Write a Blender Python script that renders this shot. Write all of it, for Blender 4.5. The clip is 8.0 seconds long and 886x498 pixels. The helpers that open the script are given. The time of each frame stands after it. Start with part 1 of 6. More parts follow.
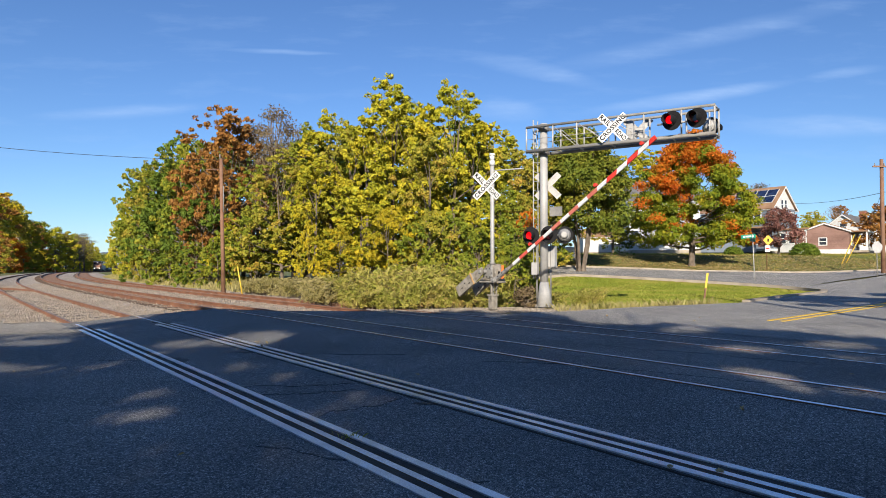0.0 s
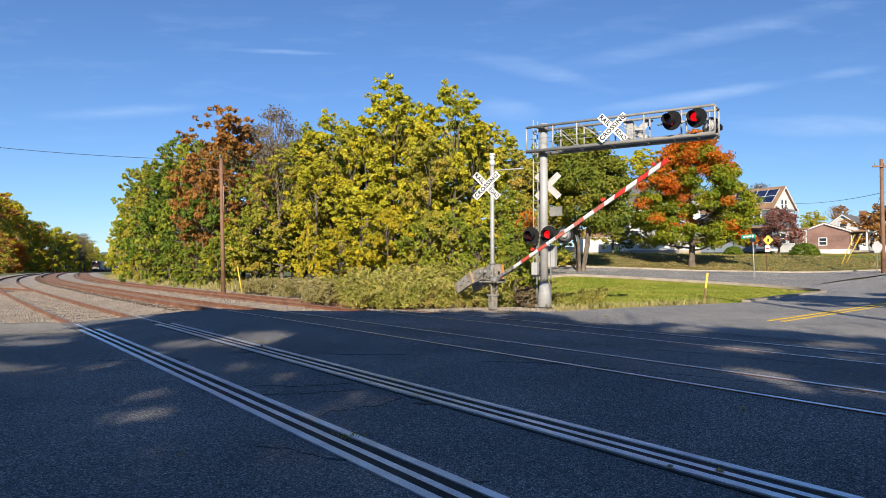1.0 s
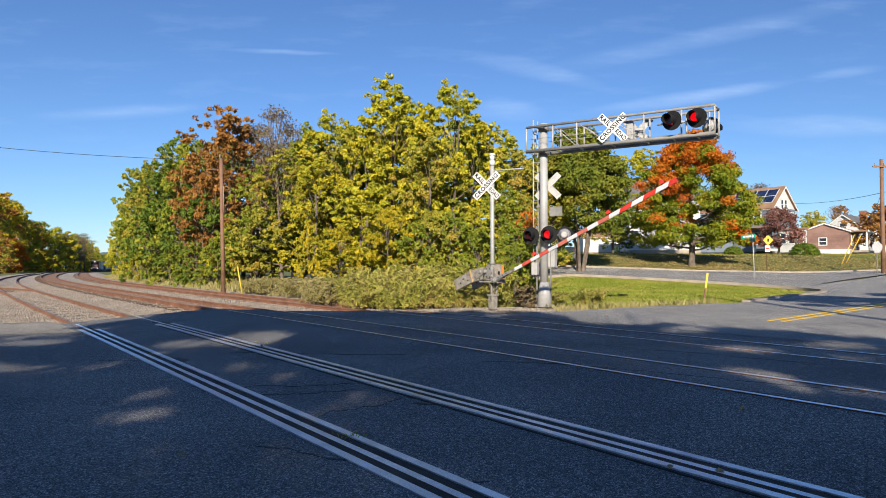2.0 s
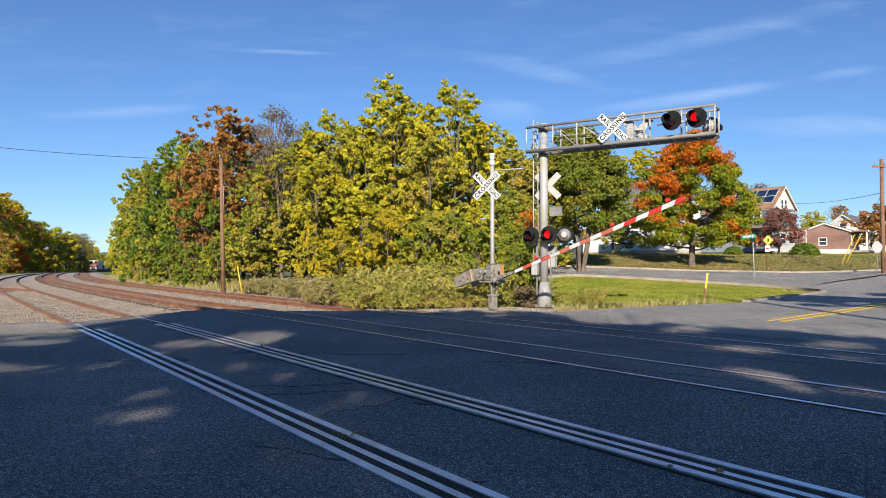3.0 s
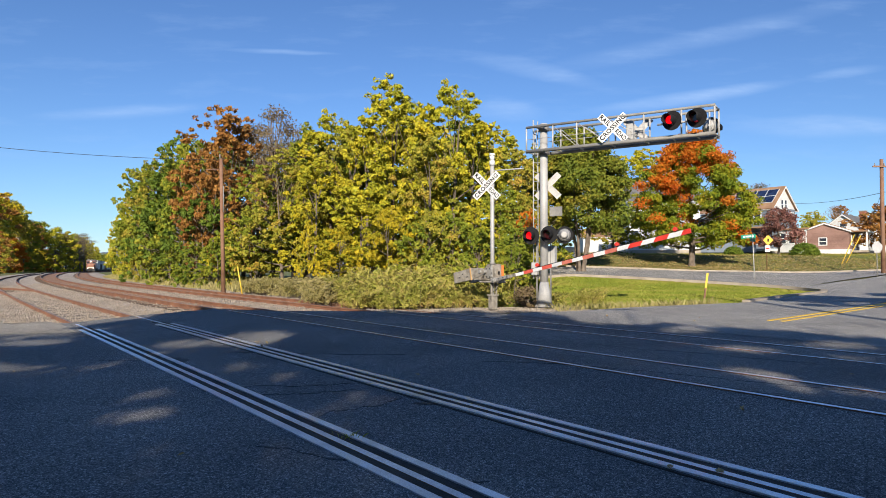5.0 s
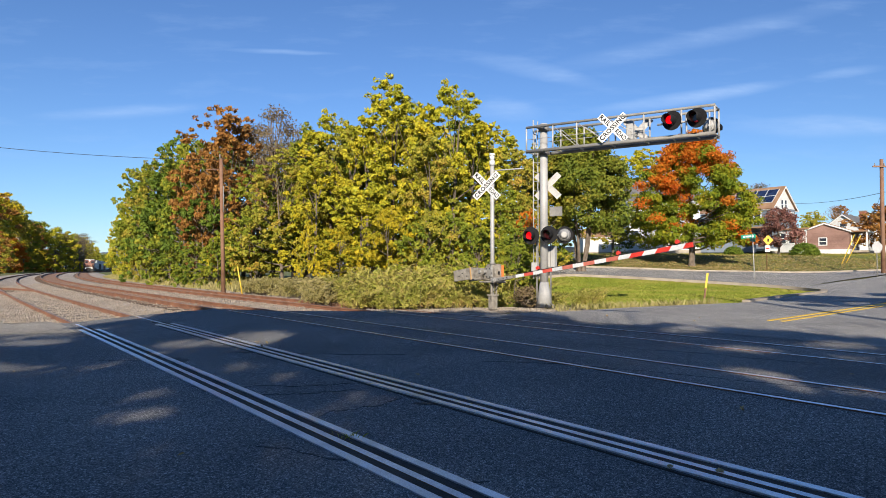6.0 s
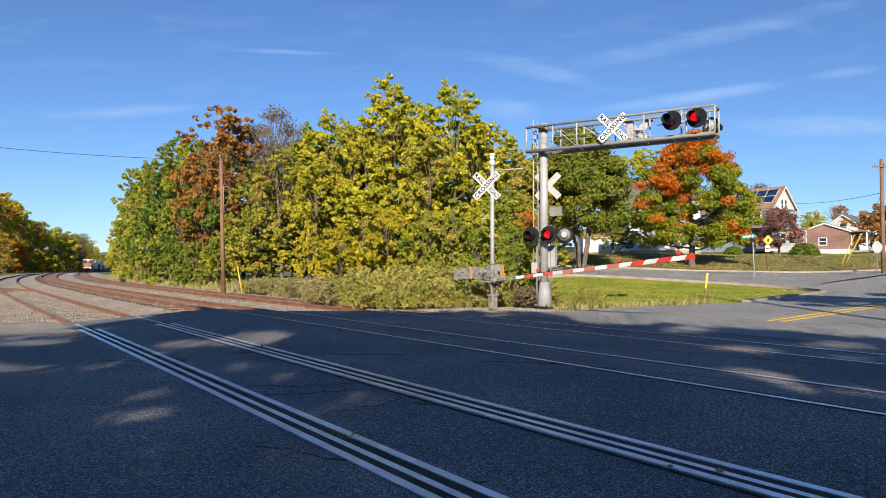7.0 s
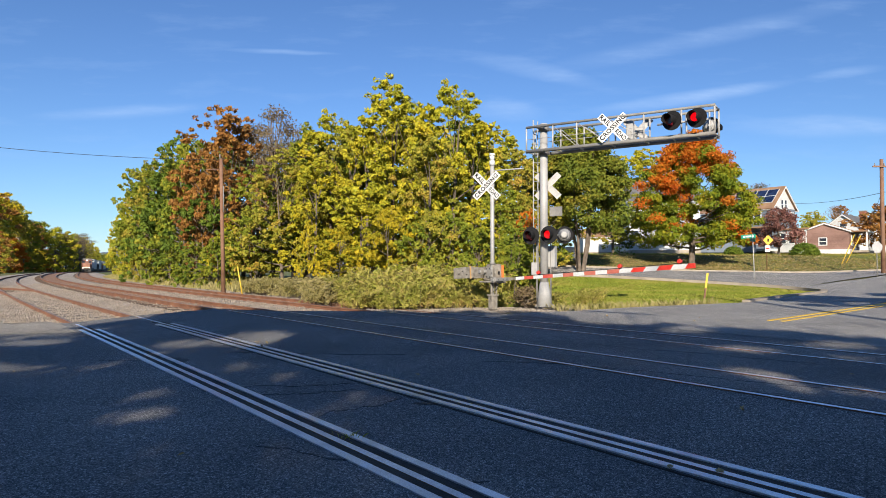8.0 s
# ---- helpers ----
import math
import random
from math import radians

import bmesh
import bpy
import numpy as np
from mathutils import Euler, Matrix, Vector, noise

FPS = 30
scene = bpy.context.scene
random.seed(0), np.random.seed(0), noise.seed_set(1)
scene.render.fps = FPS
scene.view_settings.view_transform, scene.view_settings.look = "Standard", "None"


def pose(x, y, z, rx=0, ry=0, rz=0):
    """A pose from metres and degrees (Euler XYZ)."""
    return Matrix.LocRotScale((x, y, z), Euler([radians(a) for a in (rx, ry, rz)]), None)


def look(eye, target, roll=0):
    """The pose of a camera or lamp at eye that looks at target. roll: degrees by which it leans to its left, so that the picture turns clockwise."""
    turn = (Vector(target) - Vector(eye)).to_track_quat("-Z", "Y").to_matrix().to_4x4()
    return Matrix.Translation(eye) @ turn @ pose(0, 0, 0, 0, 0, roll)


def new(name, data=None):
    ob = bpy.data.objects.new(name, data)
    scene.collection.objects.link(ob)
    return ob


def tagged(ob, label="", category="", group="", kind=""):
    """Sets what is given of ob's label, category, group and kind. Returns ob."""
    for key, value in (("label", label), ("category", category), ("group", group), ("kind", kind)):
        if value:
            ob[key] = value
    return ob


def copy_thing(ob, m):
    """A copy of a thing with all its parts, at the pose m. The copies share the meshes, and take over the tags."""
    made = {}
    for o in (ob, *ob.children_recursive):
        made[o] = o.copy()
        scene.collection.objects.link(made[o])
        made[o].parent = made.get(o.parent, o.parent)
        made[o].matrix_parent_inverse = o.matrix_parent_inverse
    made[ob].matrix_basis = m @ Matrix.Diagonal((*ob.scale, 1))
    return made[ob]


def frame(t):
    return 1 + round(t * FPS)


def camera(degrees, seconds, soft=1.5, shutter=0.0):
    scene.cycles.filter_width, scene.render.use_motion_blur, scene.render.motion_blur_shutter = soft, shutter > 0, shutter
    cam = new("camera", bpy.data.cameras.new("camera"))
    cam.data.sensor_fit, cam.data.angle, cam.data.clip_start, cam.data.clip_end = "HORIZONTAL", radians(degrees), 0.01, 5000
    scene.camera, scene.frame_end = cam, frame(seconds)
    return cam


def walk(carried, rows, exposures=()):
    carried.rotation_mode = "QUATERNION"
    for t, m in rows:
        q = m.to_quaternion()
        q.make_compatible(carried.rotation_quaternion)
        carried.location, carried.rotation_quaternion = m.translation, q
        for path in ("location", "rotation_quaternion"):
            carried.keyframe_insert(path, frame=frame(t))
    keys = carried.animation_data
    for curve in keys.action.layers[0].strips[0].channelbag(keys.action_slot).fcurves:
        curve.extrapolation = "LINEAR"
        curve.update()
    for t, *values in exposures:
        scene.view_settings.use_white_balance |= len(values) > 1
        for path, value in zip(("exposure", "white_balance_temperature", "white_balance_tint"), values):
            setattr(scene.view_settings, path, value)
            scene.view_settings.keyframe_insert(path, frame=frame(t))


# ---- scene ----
CAM_H = 1.314
cam = camera(68.8, 8.0, 0.9)
EYE = pose(0, 0, CAM_H, 91.49, 0, 0)
walk(cam, [(0.0, EYE), (8.0, EYE)], exposures=[(0.0, 0.55), (8.0, 0.55)])

# ---- light: low autumn sun behind the camera, thin cirrus in a clear sky ----
SUN_EL, SUN_X = 23.0, 0.07
world = bpy.data.worlds.new("sky")
scene.world = world
world.use_nodes = True
wn, wl = world.node_tree.nodes, world.node_tree.links
wn.clear()
sky = wn.new("ShaderNodeTexSky")
sky.sky_type, sky.sun_disc = "NISHITA", False
sky.sun_elevation, sky.sun_rotation = radians(SUN_EL), radians(180)
sky.air_density, sky.dust_density, sky.ozone_density = 1.0, 0.0, 3.0


def sky_math(op, a, b=0.0, c=None):
    """One arithmetic node of the sky, with sockets or numbers as inputs."""
    q = wn.new("ShaderNodeMath")
    q.operation = op
    for k, v in enumerate((a, b) if c is None else (a, b, c)):
        if isinstance(v, (int, float)):
            q.inputs[k].default_value = v
        else:
            wl.new(v, q.inputs[k])
    return q.outputs[0]


co = wn.new("ShaderNodeTexCoord")
sp = wn.new("ShaderNodeSeparateXYZ")
wl.new(co.outputs["Generated"], sp.inputs[0])
ahead = sky_math("MAXIMUM", sp.outputs["Y"], 0.05)
su, sv = sky_math("DIVIDE", sp.outputs["X"], ahead), sky_math("DIVIDE", sp.outputs["Z"], ahead)
flat = wn.new("ShaderNodeCombineXYZ")
wl.new(su, flat.inputs[0])
wl.new(sv, flat.inputs[1])


def sky_noise(scale, stretch, detail):
    q, mp = wn.new("ShaderNodeTexNoise"), wn.new("ShaderNodeMapping")
    mp.inputs["Rotation"].default_value, mp.inputs["Scale"].default_value = (0, 0, radians(-6)), (1, stretch, 1)
    wl.new(flat.outputs[0], mp.inputs["Vector"])
    wl.new(mp.outputs[0], q.inputs["Vector"])
    q.inputs["Scale"].default_value, q.inputs["Detail"].default_value, q.inputs["Roughness"].default_value = scale, detail, 0.6
    return q.outputs["Fac"]


wisp, drift = sky_noise(7.0, 5.0, 6), sky_noise(3.0, 3.0, 3)
cover = sky_math("MULTIPLY", sky_math("MAXIMUM", sky_math("SUBTRACT", wisp, 0.52), 0.0), 0.5)
# thin cirrus streaks: bearing, height, half length, half width, slope in degrees, density
for u0, v0, ln0, w0, tilt, dens in ((0.38, 0.262, 0.19, 0.014, 8, 0.55), (0.59, 0.218, 0.17, 0.020, 1, 0.42), (-0.25, 0.332, 0.10, 0.005, -2, 0.38), (0.14, 0.305, 0.13, 0.018, -13, 0.28),
                                    (0.10, 0.24, 0.07, 0.022, -4, 0.34), (0.40, 0.355, 0.30, 0.020, 12, 0.24), (-0.50, 0.24, 0.16, 0.014, 4, 0.26), (0.63, 0.30, 0.07, 0.010, 6, 0.3)):
    ca, sa = math.cos(radians(tilt)), math.sin(radians(tilt))
    du, dv = sky_math("SUBTRACT", su, u0), sky_math("SUBTRACT", sky_math("MULTIPLY_ADD", drift, 0.02, sv), v0 + 0.01)
    a = sky_math("DIVIDE", sky_math("ADD", sky_math("MULTIPLY", du, ca), sky_math("MULTIPLY", dv, sa)), ln0)
    b = sky_math("DIVIDE", sky_math("SUBTRACT", sky_math("MULTIPLY", dv, ca), sky_math("MULTIPLY", du, sa)), w0)
    d2 = sky_math("ADD", sky_math("MULTIPLY", a, a), sky_math("MULTIPLY", b, b))
    body = sky_math("POWER", sky_math("MAXIMUM", sky_math("SUBTRACT", 1.0, d2), 0.0), 1.6)
    cover = sky_math("ADD", cover, sky_math("MULTIPLY", sky_math("MULTIPLY", body, 1.15 * dens), sky_math("MULTIPLY_ADD", wisp, 2.2, -0.35)))
mx = wn.new("ShaderNodeMixRGB")
mx.inputs["Color2"].default_value = (6.5, 7.2, 8.2, 1)
bgd = wn.new("ShaderNodeBackground")
bgd.inputs["Strength"].default_value = 0.070
wo = wn.new("ShaderNodeOutputWorld")
wl.new(sky_math("MINIMUM", cover, 0.6), mx.inputs["Fac"])
wl.new(sky.outputs["Color"], mx.inputs["Color1"])
tint = wn.new("ShaderNodeMixRGB")
tint.blend_type = "MULTIPLY"
tint.inputs["Fac"].default_value = 1
tint.inputs["Color2"].default_value = (0.74, 0.95, 1.28, 1)
wl.new(mx.outputs["Color"], tint.inputs["Color1"])
wl.new(tint.outputs["Color"], bgd.inputs["Color"])
wl.new(bgd.outputs["Background"], wo.inputs["Surface"])

sun = new("sun", bpy.data.lights.new("sun", "SUN"))
sun.data.energy, sun.data.angle, sun.data.color = 5.0, radians(0.55), (1.0, 0.90, 0.76)
sun.matrix_world = look((0, 0, 60), (SUN_X * 10, 10, 60 - 10 * math.tan(radians(SUN_EL))))


# ---- materials ----
def mat(name, c1, c2, rough=0.8, scale=3.0, fine=60.0, bump=0.15, metal=0.0, c3=None, spec=0.4, isl=0.0, grain=0.25):
    """Two-scale mottled surface: c1 and c2 blended by broad noise, fine grain in value and relief."""
    m = bpy.data.materials.new(name)
    m.use_nodes = True
    n, l = m.node_tree.nodes, m.node_tree.links
    b = n["Principled BSDF"]
    tc = n.new("ShaderNodeTexCoord")
    n1 = n.new("ShaderNodeTexNoise")
    n1.inputs["Scale"].default_value, n1.inputs["Detail"].default_value = scale, 5
    n2 = n.new("ShaderNodeTexNoise")
    n2.inputs["Scale"].default_value, n2.inputs["Detail"].default_value, n2.inputs["Roughness"].default_value = fine, 6, 0.66
    for q in (n1, n2):
        l.new(tc.outputs["Object"], q.inputs["Vector"])
    r = n.new("ShaderNodeValToRGB")
    r.color_ramp.elements[0].position, r.color_ramp.elements[1].position = 0.32, 0.68
    r.color_ramp.elements[0].color, r.color_ramp.elements[1].color = (*c1, 1), (*c2, 1)
    if c3:
        e = r.color_ramp.elements.new(0.5)
        e.color = (*c3, 1)
    l.new(n1.outputs["Fac"], r.inputs["Fac"])
    g = n.new("ShaderNodeMapRange")
    g.inputs["From Min"].default_value, g.inputs["From Max"].default_value = 0.3, 0.7
    g.inputs["To Min"].default_value, g.inputs["To Max"].default_value = 1 - grain, 1 + grain
    l.new(n2.outputs["Fac"], g.inputs["Value"])
    mu = n.new("ShaderNodeMixRGB")
    mu.blend_type = "MULTIPLY"
    mu.inputs["Fac"].default_value = 1
    l.new(r.outputs["Color"], mu.inputs["Color1"])
    l.new(g.outputs["Result"], mu.inputs["Color2"])
    out = mu.outputs["Color"]
    if isl:
        ge, ob = n.new("ShaderNodeNewGeometry"), n.new("ShaderNodeObjectInfo")
        ad = n.new("ShaderNodeMath")
        ad.operation = "ADD"
        l.new(ge.outputs["Random Per Island"], ad.inputs[0])
        l.new(ob.outputs["Random"], ad.inputs[1])
        mr = n.new("ShaderNodeMapRange")
        mr.inputs["From Max"].default_value = 2.0
        mr.inputs["To Min"].default_value, mr.inputs["To Max"].default_value = 1 - isl, 1 + isl
        l.new(ad.outputs["Value"], mr.inputs["Value"])
        m2 = n.new("ShaderNodeMixRGB")
        m2.blend_type = "MULTIPLY"
        m2.inputs["Fac"].default_value = 1
        l.new(out, m2.inputs["Color1"])
        l.new(mr.outputs["Result"], m2.inputs["Color2"])
        out = m2.outputs["Color"]
    l.new(out, b.inputs["Base Color"])
    b.inputs["Roughness"].default_value, b.inputs["Metallic"].default_value = rough, metal
    b.inputs["Specular IOR Level"].default_value = spec
    if bump:
        bp = n.new("ShaderNodeBump")
        bp.inputs["Strength"].default_value, bp.inputs["Distance"].default_value = bump, 0.02
        l.new(n2.outputs["Fac"], bp.inputs["Height"])
        l.new(bp.outputs["Normal"], b.inputs["Normal"])
    return m


def leaf_mat(name, cols, through_light=0.08, patch=0.35):
    """Leaves: the colour differs from leaf to leaf and in broad patches through the crown."""
    m = bpy.data.materials.new(name)
    m.use_nodes = True
    n, l = m.node_tree.nodes, m.node_tree.links
    n.clear()
    ge, tc = n.new("ShaderNodeNewGeometry"), n.new("ShaderNodeTexCoord")
    ns = n.new("ShaderNodeTexNoise")
    ns.inputs["Scale"].default_value, ns.inputs["Detail"].default_value = patch, 3
    l.new(tc.outputs["Object"], ns.inputs["Vector"])
    st = n.new("ShaderNodeMapRange")
    st.inputs["From Min"].default_value, st.inputs["From Max"].default_value = 0.3, 0.7
    l.new(ns.outputs["Fac"], st.inputs["Value"])
    ad = n.new("ShaderNodeMath")
    ad.operation = "MULTIPLY_ADD"
    ad.inputs[1].default_value = 0.45
    l.new(ge.outputs["Random Per Island"], ad.inputs[0])
    sc = n.new("ShaderNodeMath")
    sc.operation = "MULTIPLY"
    sc.inputs[1].default_value = 0.6
    l.new(st.outputs["Result"], sc.inputs[0])
    l.new(sc.outputs["Value"], ad.inputs[2])
    r = n.new("ShaderNodeValToRGB")
    while len(r.color_ramp.elements) < len(cols):
        r.color_ramp.elements.new(0.5)
    for i, c in enumerate(cols):
        r.color_ramp.elements[i].position = i / (len(cols) - 1)
        r.color_ramp.elements[i].color = (*c, 1)
    l.new(ad.outputs["Value"], r.inputs["Fac"])
    b = n.new("ShaderNodeBsdfPrincipled")
    b.inputs["Roughness"].default_value, b.inputs["Specular IOR Level"].default_value = 0.6, 0.15
    t = n.new("ShaderNodeBsdfTranslucent")
    mxs = n.new("ShaderNodeMixShader")
    mxs.inputs["Fac"].default_value = through_light
    o = n.new("ShaderNodeOutputMaterial")
    l.new(r.outputs["Color"], b.inputs["Base Color"])
    l.new(r.outputs["Color"], t.inputs["Color"])
    l.new(b.outputs["BSDF"], mxs.inputs[1])
    l.new(t.outputs["BSDF"], mxs.inputs[2])
    l.new(mxs.outputs["Shader"], o.inputs["Surface"])
    return m


def glow(name, col, power, body=None):
    m = bpy.data.materials.new(name)
    m.use_nodes = True
    b = m.node_tree.nodes["Principled BSDF"]
    b.inputs["Base Color"].default_value = (*(body or col), 1)
    b.inputs["Specular IOR Level"].default_value = 0.2
    b.inputs["Emission Color"].default_value = (*col, 1)
    b.inputs["Emission Strength"].default_value = power
    return m


def asphalt(name, c1, c2, c3, relief):
    """Rolled asphalt: dark binder with stones of several greys showing, broad worn and stained areas."""
    m = mat(name, c1, c2, 0.88, 0.45, 30, 0.5, c3=c3, grain=0.35)
    n, l = m.node_tree.nodes, m.node_tree.links
    b = n["Principled BSDF"]
    tc = n.new("ShaderNodeTexCoord")
    vo = n.new("ShaderNodeTexVoronoi")
    vo.inputs["Scale"].default_value = 120
    l.new(tc.outputs["Object"], vo.inputs["Vector"])
    bw = n.new("ShaderNodeRGBToBW")
    l.new(vo.outputs["Color"], bw.inputs["Color"])
    r = n.new("ShaderNodeValToRGB")
    el = r.color_ramp.elements
    el[0].position, el[1].position = 0.2, 0.88
    el[0].color, el[1].color = (0.3, 0.3, 0.3, 1), (2.7, 2.62, 2.5, 1)
    for p, v in ((0.48, 0.72), (0.72, 1.15)):
        e = el.new(p)
        e.color = (v, v, v, 1)
    l.new(bw.outputs["Val"], r.inputs["Fac"])
    mu = n.new("ShaderNodeMixRGB")
    mu.blend_type = "MULTIPLY"
    mu.inputs["Fac"].default_value = 1
    l.new(b.inputs["Base Color"].links[0].from_socket, mu.inputs["Color1"])
    l.new(r.outputs["Color"], mu.inputs["Color2"])
    l.new(mu.outputs["Color"], b.inputs["Base Color"])
    bp = n.new("ShaderNodeBump")
    bp.inputs["Strength"].default_value, bp.inputs["Distance"].default_value = relief, 0.006
    bp.invert = True
    l.new(vo.outputs["Distance"], bp.inputs["Height"])
    l.new(bp.outputs["Normal"], b.inputs["Normal"])
    return m


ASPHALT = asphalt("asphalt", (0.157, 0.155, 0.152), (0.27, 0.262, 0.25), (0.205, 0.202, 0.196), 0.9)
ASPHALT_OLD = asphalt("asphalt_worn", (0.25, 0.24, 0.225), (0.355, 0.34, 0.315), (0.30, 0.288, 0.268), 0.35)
# dusty tone, with the sunlight on this strip put into its paler colour
APRON = asphalt("dusty_sunlit_asphalt", (0.26, 0.235, 0.195), (0.40, 0.36, 0.30), (0.33, 0.30, 0.25), 0.35)
CRACK = mat("crack_filler", (0.012, 0.012, 0.013), (0.02, 0.02, 0.02), 0.6, 5, 50, 0.2)
CONCRETE = mat("concrete", (0.27, 0.225, 0.175), (0.40, 0.345, 0.275), 0.9, 1.5, 50, 0.3)
BALLAST = mat("ballast", (0.29, 0.24, 0.19), (0.48, 0.41, 0.335), 0.95, 0.9, 22, 1.0, c3=(0.38, 0.32, 0.255), grain=0.6)
STONE = mat("ballast_stone", (0.23, 0.19, 0.15), (0.41, 0.345, 0.275), 0.95, 2, 30, 0.3, isl=0.38)
RUSTY_BED = mat("rust_stained_ballast", (0.23, 0.12, 0.068), (0.37, 0.22, 0.135), 0.95, 0.9, 22, 1.0)
GRAVEL = mat("gravel", (0.34, 0.29, 0.23), (0.47, 0.42, 0.34), 0.95, 0.5, 25, 0.8)
GRASS = mat("grass_ground", (0.105, 0.125, 0.026), (0.22, 0.18, 0.065), 0.95, 0.3, 25, 0.8, c3=(0.14, 0.15, 0.035))
DRYGRASS = mat("dry_ground", (0.14, 0.13, 0.05), (0.26, 0.21, 0.11), 0.95, 0.6, 20, 0.8)
RUST = mat("rusty_steel", (0.145, 0.065, 0.036), (0.26, 0.12, 0.066), 0.85, 2.0, 60, 0.3)
RAILTOP = mat("polished_rail", (0.58, 0.60, 0.64), (0.80, 0.83, 0.88), 0.36, 3, 80, 0.05, metal=0.7)
RUSTTOP = mat("rusty_rail_top", (0.20, 0.13, 0.10), (0.33, 0.25, 0.21), 0.6, 2, 60, 0.1, metal=0.3)
RUBBER = mat("rubber_filler", (0.014, 0.013, 0.013), (0.055, 0.045, 0.035), 0.8, 2.2, 60, 0.5)
DARK_IRON = mat("dark_iron", (0.04, 0.035, 0.03), (0.08, 0.065, 0.05), 0.8, 4, 40, 0.2)
TIE = mat("tie_wood", (0.06, 0.042, 0.03), (0.13, 0.095, 0.07), 0.9, 4, 40, 0.5, isl=0.35)
GALV = mat("galvanised_steel", (0.36, 0.355, 0.345), (0.48, 0.47, 0.45), 0.6, 2.5, 50, 0.06, metal=0.15)
GALV_DULL = mat("dull_grey_steel", (0.19, 0.185, 0.175), (0.28, 0.27, 0.25), 0.7, 3, 50, 0.1, metal=0.1)
WEATHERED = mat("weathered_grey_paint", (0.15, 0.13, 0.105), (0.33, 0.30, 0.255), 0.75, 6, 40, 0.25, c3=(0.25, 0.225, 0.185))
WHITE = mat("white_sheeting", (0.62, 0.62, 0.60), (0.72, 0.72, 0.70), 0.5, 4, 60, 0.03)
BLACK = mat("black_paint", (0.010, 0.010, 0.011), (0.018, 0.018, 0.019), 0.75, 4, 60, 0.05, spec=0.2)
REDTAPE = mat("red_sheeting", (0.58, 0.035, 0.022), (0.70, 0.055, 0.035), 0.5, 4, 60, 0.03)
DARKLENS = mat("unlit_red_lens", (0.022, 0.003, 0.004), (0.036, 0.004, 0.005), 0.15, 8, 90, 0.05, spec=0.7)
REDGLOW = glow("lit_red_lens", (1.0, 0.004, 0.010), 0.62, (0.25, 0.003, 0.004))
REDFADED = mat("faded_red_sheeting", (0.48, 0.13, 0.09), (0.60, 0.19, 0.13), 0.6, 4, 60, 0.03)
REDWORN = mat("worn_red_sheeting", (0.55, 0.075, 0.05), (0.64, 0.12, 0.085), 0.55, 6, 60, 0.03)
ORANGE_FADED = mat("faded_orange_tape", (0.42, 0.24, 0.09), (0.50, 0.31, 0.14), 0.6, 6, 60, 0.03)
ORANGE = mat("orange_plastic", (0.75, 0.17, 0.03), (0.85, 0.22, 0.05), 0.5, 4, 60, 0.03)
YELLOW = mat("yellow_plastic", (0.72, 0.47, 0.04), (0.80, 0.55, 0.08), 0.55, 4, 60, 0.03)
ROADYELLOW = mat("yellow_road_paint", (0.62, 0.38, 0.03), (0.72, 0.48, 0.06), 0.7, 1.5, 50, 0.2)
GREENSIGN = mat("green_sign", (0.01, 0.20, 0.12), (0.015, 0.25, 0.15), 0.45, 4, 60, 0.02)
POLEWOOD = mat("pole_wood", (0.17, 0.085, 0.05), (0.28, 0.16, 0.10), 0.9, 1.5, 40, 0.4)
BARK = mat("bark", (0.10, 0.075, 0.055), (0.21, 0.17, 0.13), 0.95, 3, 25, 0.9)
CABLE = mat("cable", (0.02, 0.02, 0.02), (0.035, 0.035, 0.035), 0.6, 4, 40, 0.0)


# ---- mesh helpers ----
def part(name, bm, material, parent=None, label="", m=None, smooth=False):
    """Links a bmesh as one mesh object, under a thing or a part when given."""
    me = bpy.data.meshes.new(name)
    bmesh.ops.recalc_face_normals(bm, faces=bm.faces)
    bm.to_mesh(me)
    bm.free()
    for q in material if isinstance(material, (list, tuple)) else (material,):
        me.materials.append(q)
    if smooth:
        me.shade_smooth()
    ob = new(name, me)
    if parent:
        ob.parent = parent
    if m is not None:
        ob.matrix_basis = m
    return tagged(ob, label)


def thing(name, m, label, category, group="", kind=""):
    ob = new(name)
    ob.empty_display_size = 0.2
    ob.matrix_basis = m
    return tagged(ob, label, category, group, kind)


def box(bm, c, size, m=None, bevel=0.0, mi=0):
    mm = Matrix.Translation(c) @ Matrix.Diagonal((*size, 1))
    if m is not None:
        mm = m @ mm
    vs = bmesh.ops.create_cube(bm, size=1, matrix=mm)["verts"]
    fs = {f for v in vs for f in v.link_faces}
    for f in fs:
        f.material_index = mi
    if bevel:
        es = list({e for v in vs for e in v.link_edges})
        bmesh.ops.bevel(bm, geom=es, offset=bevel, segments=1, affect="EDGES", profile=0.5)
    return bm


def rod(bm, a, b, r0, r1=None, seg=10, caps=True, mi=0):
    a, b = Vector(a), Vector(b)
    d = b - a
    q = d.to_track_quat("Z", "Y").to_matrix().to_4x4()
    mm = Matrix.Translation((a + b) / 2) @ q
    vs = bmesh.ops.create_cone(bm, cap_ends=caps, segments=seg, radius1=r0, radius2=r0 if r1 is None else r1, depth=d.length, matrix=mm)["verts"]
    for f in {f for v in vs for f in v.link_faces}:
        f.material_index = mi
        f.smooth = len(f.verts) == 4
    return bm


def ball(bm, c, r, sx=1, sy=1, sz=1, seg=12):
    bmesh.ops.create_uvsphere(bm, u_segments=seg, v_segments=seg // 2 + 2, radius=r, matrix=Matrix.Translation(c) @ Matrix.Diagonal((sx, sy, sz, 1)))
    return bm


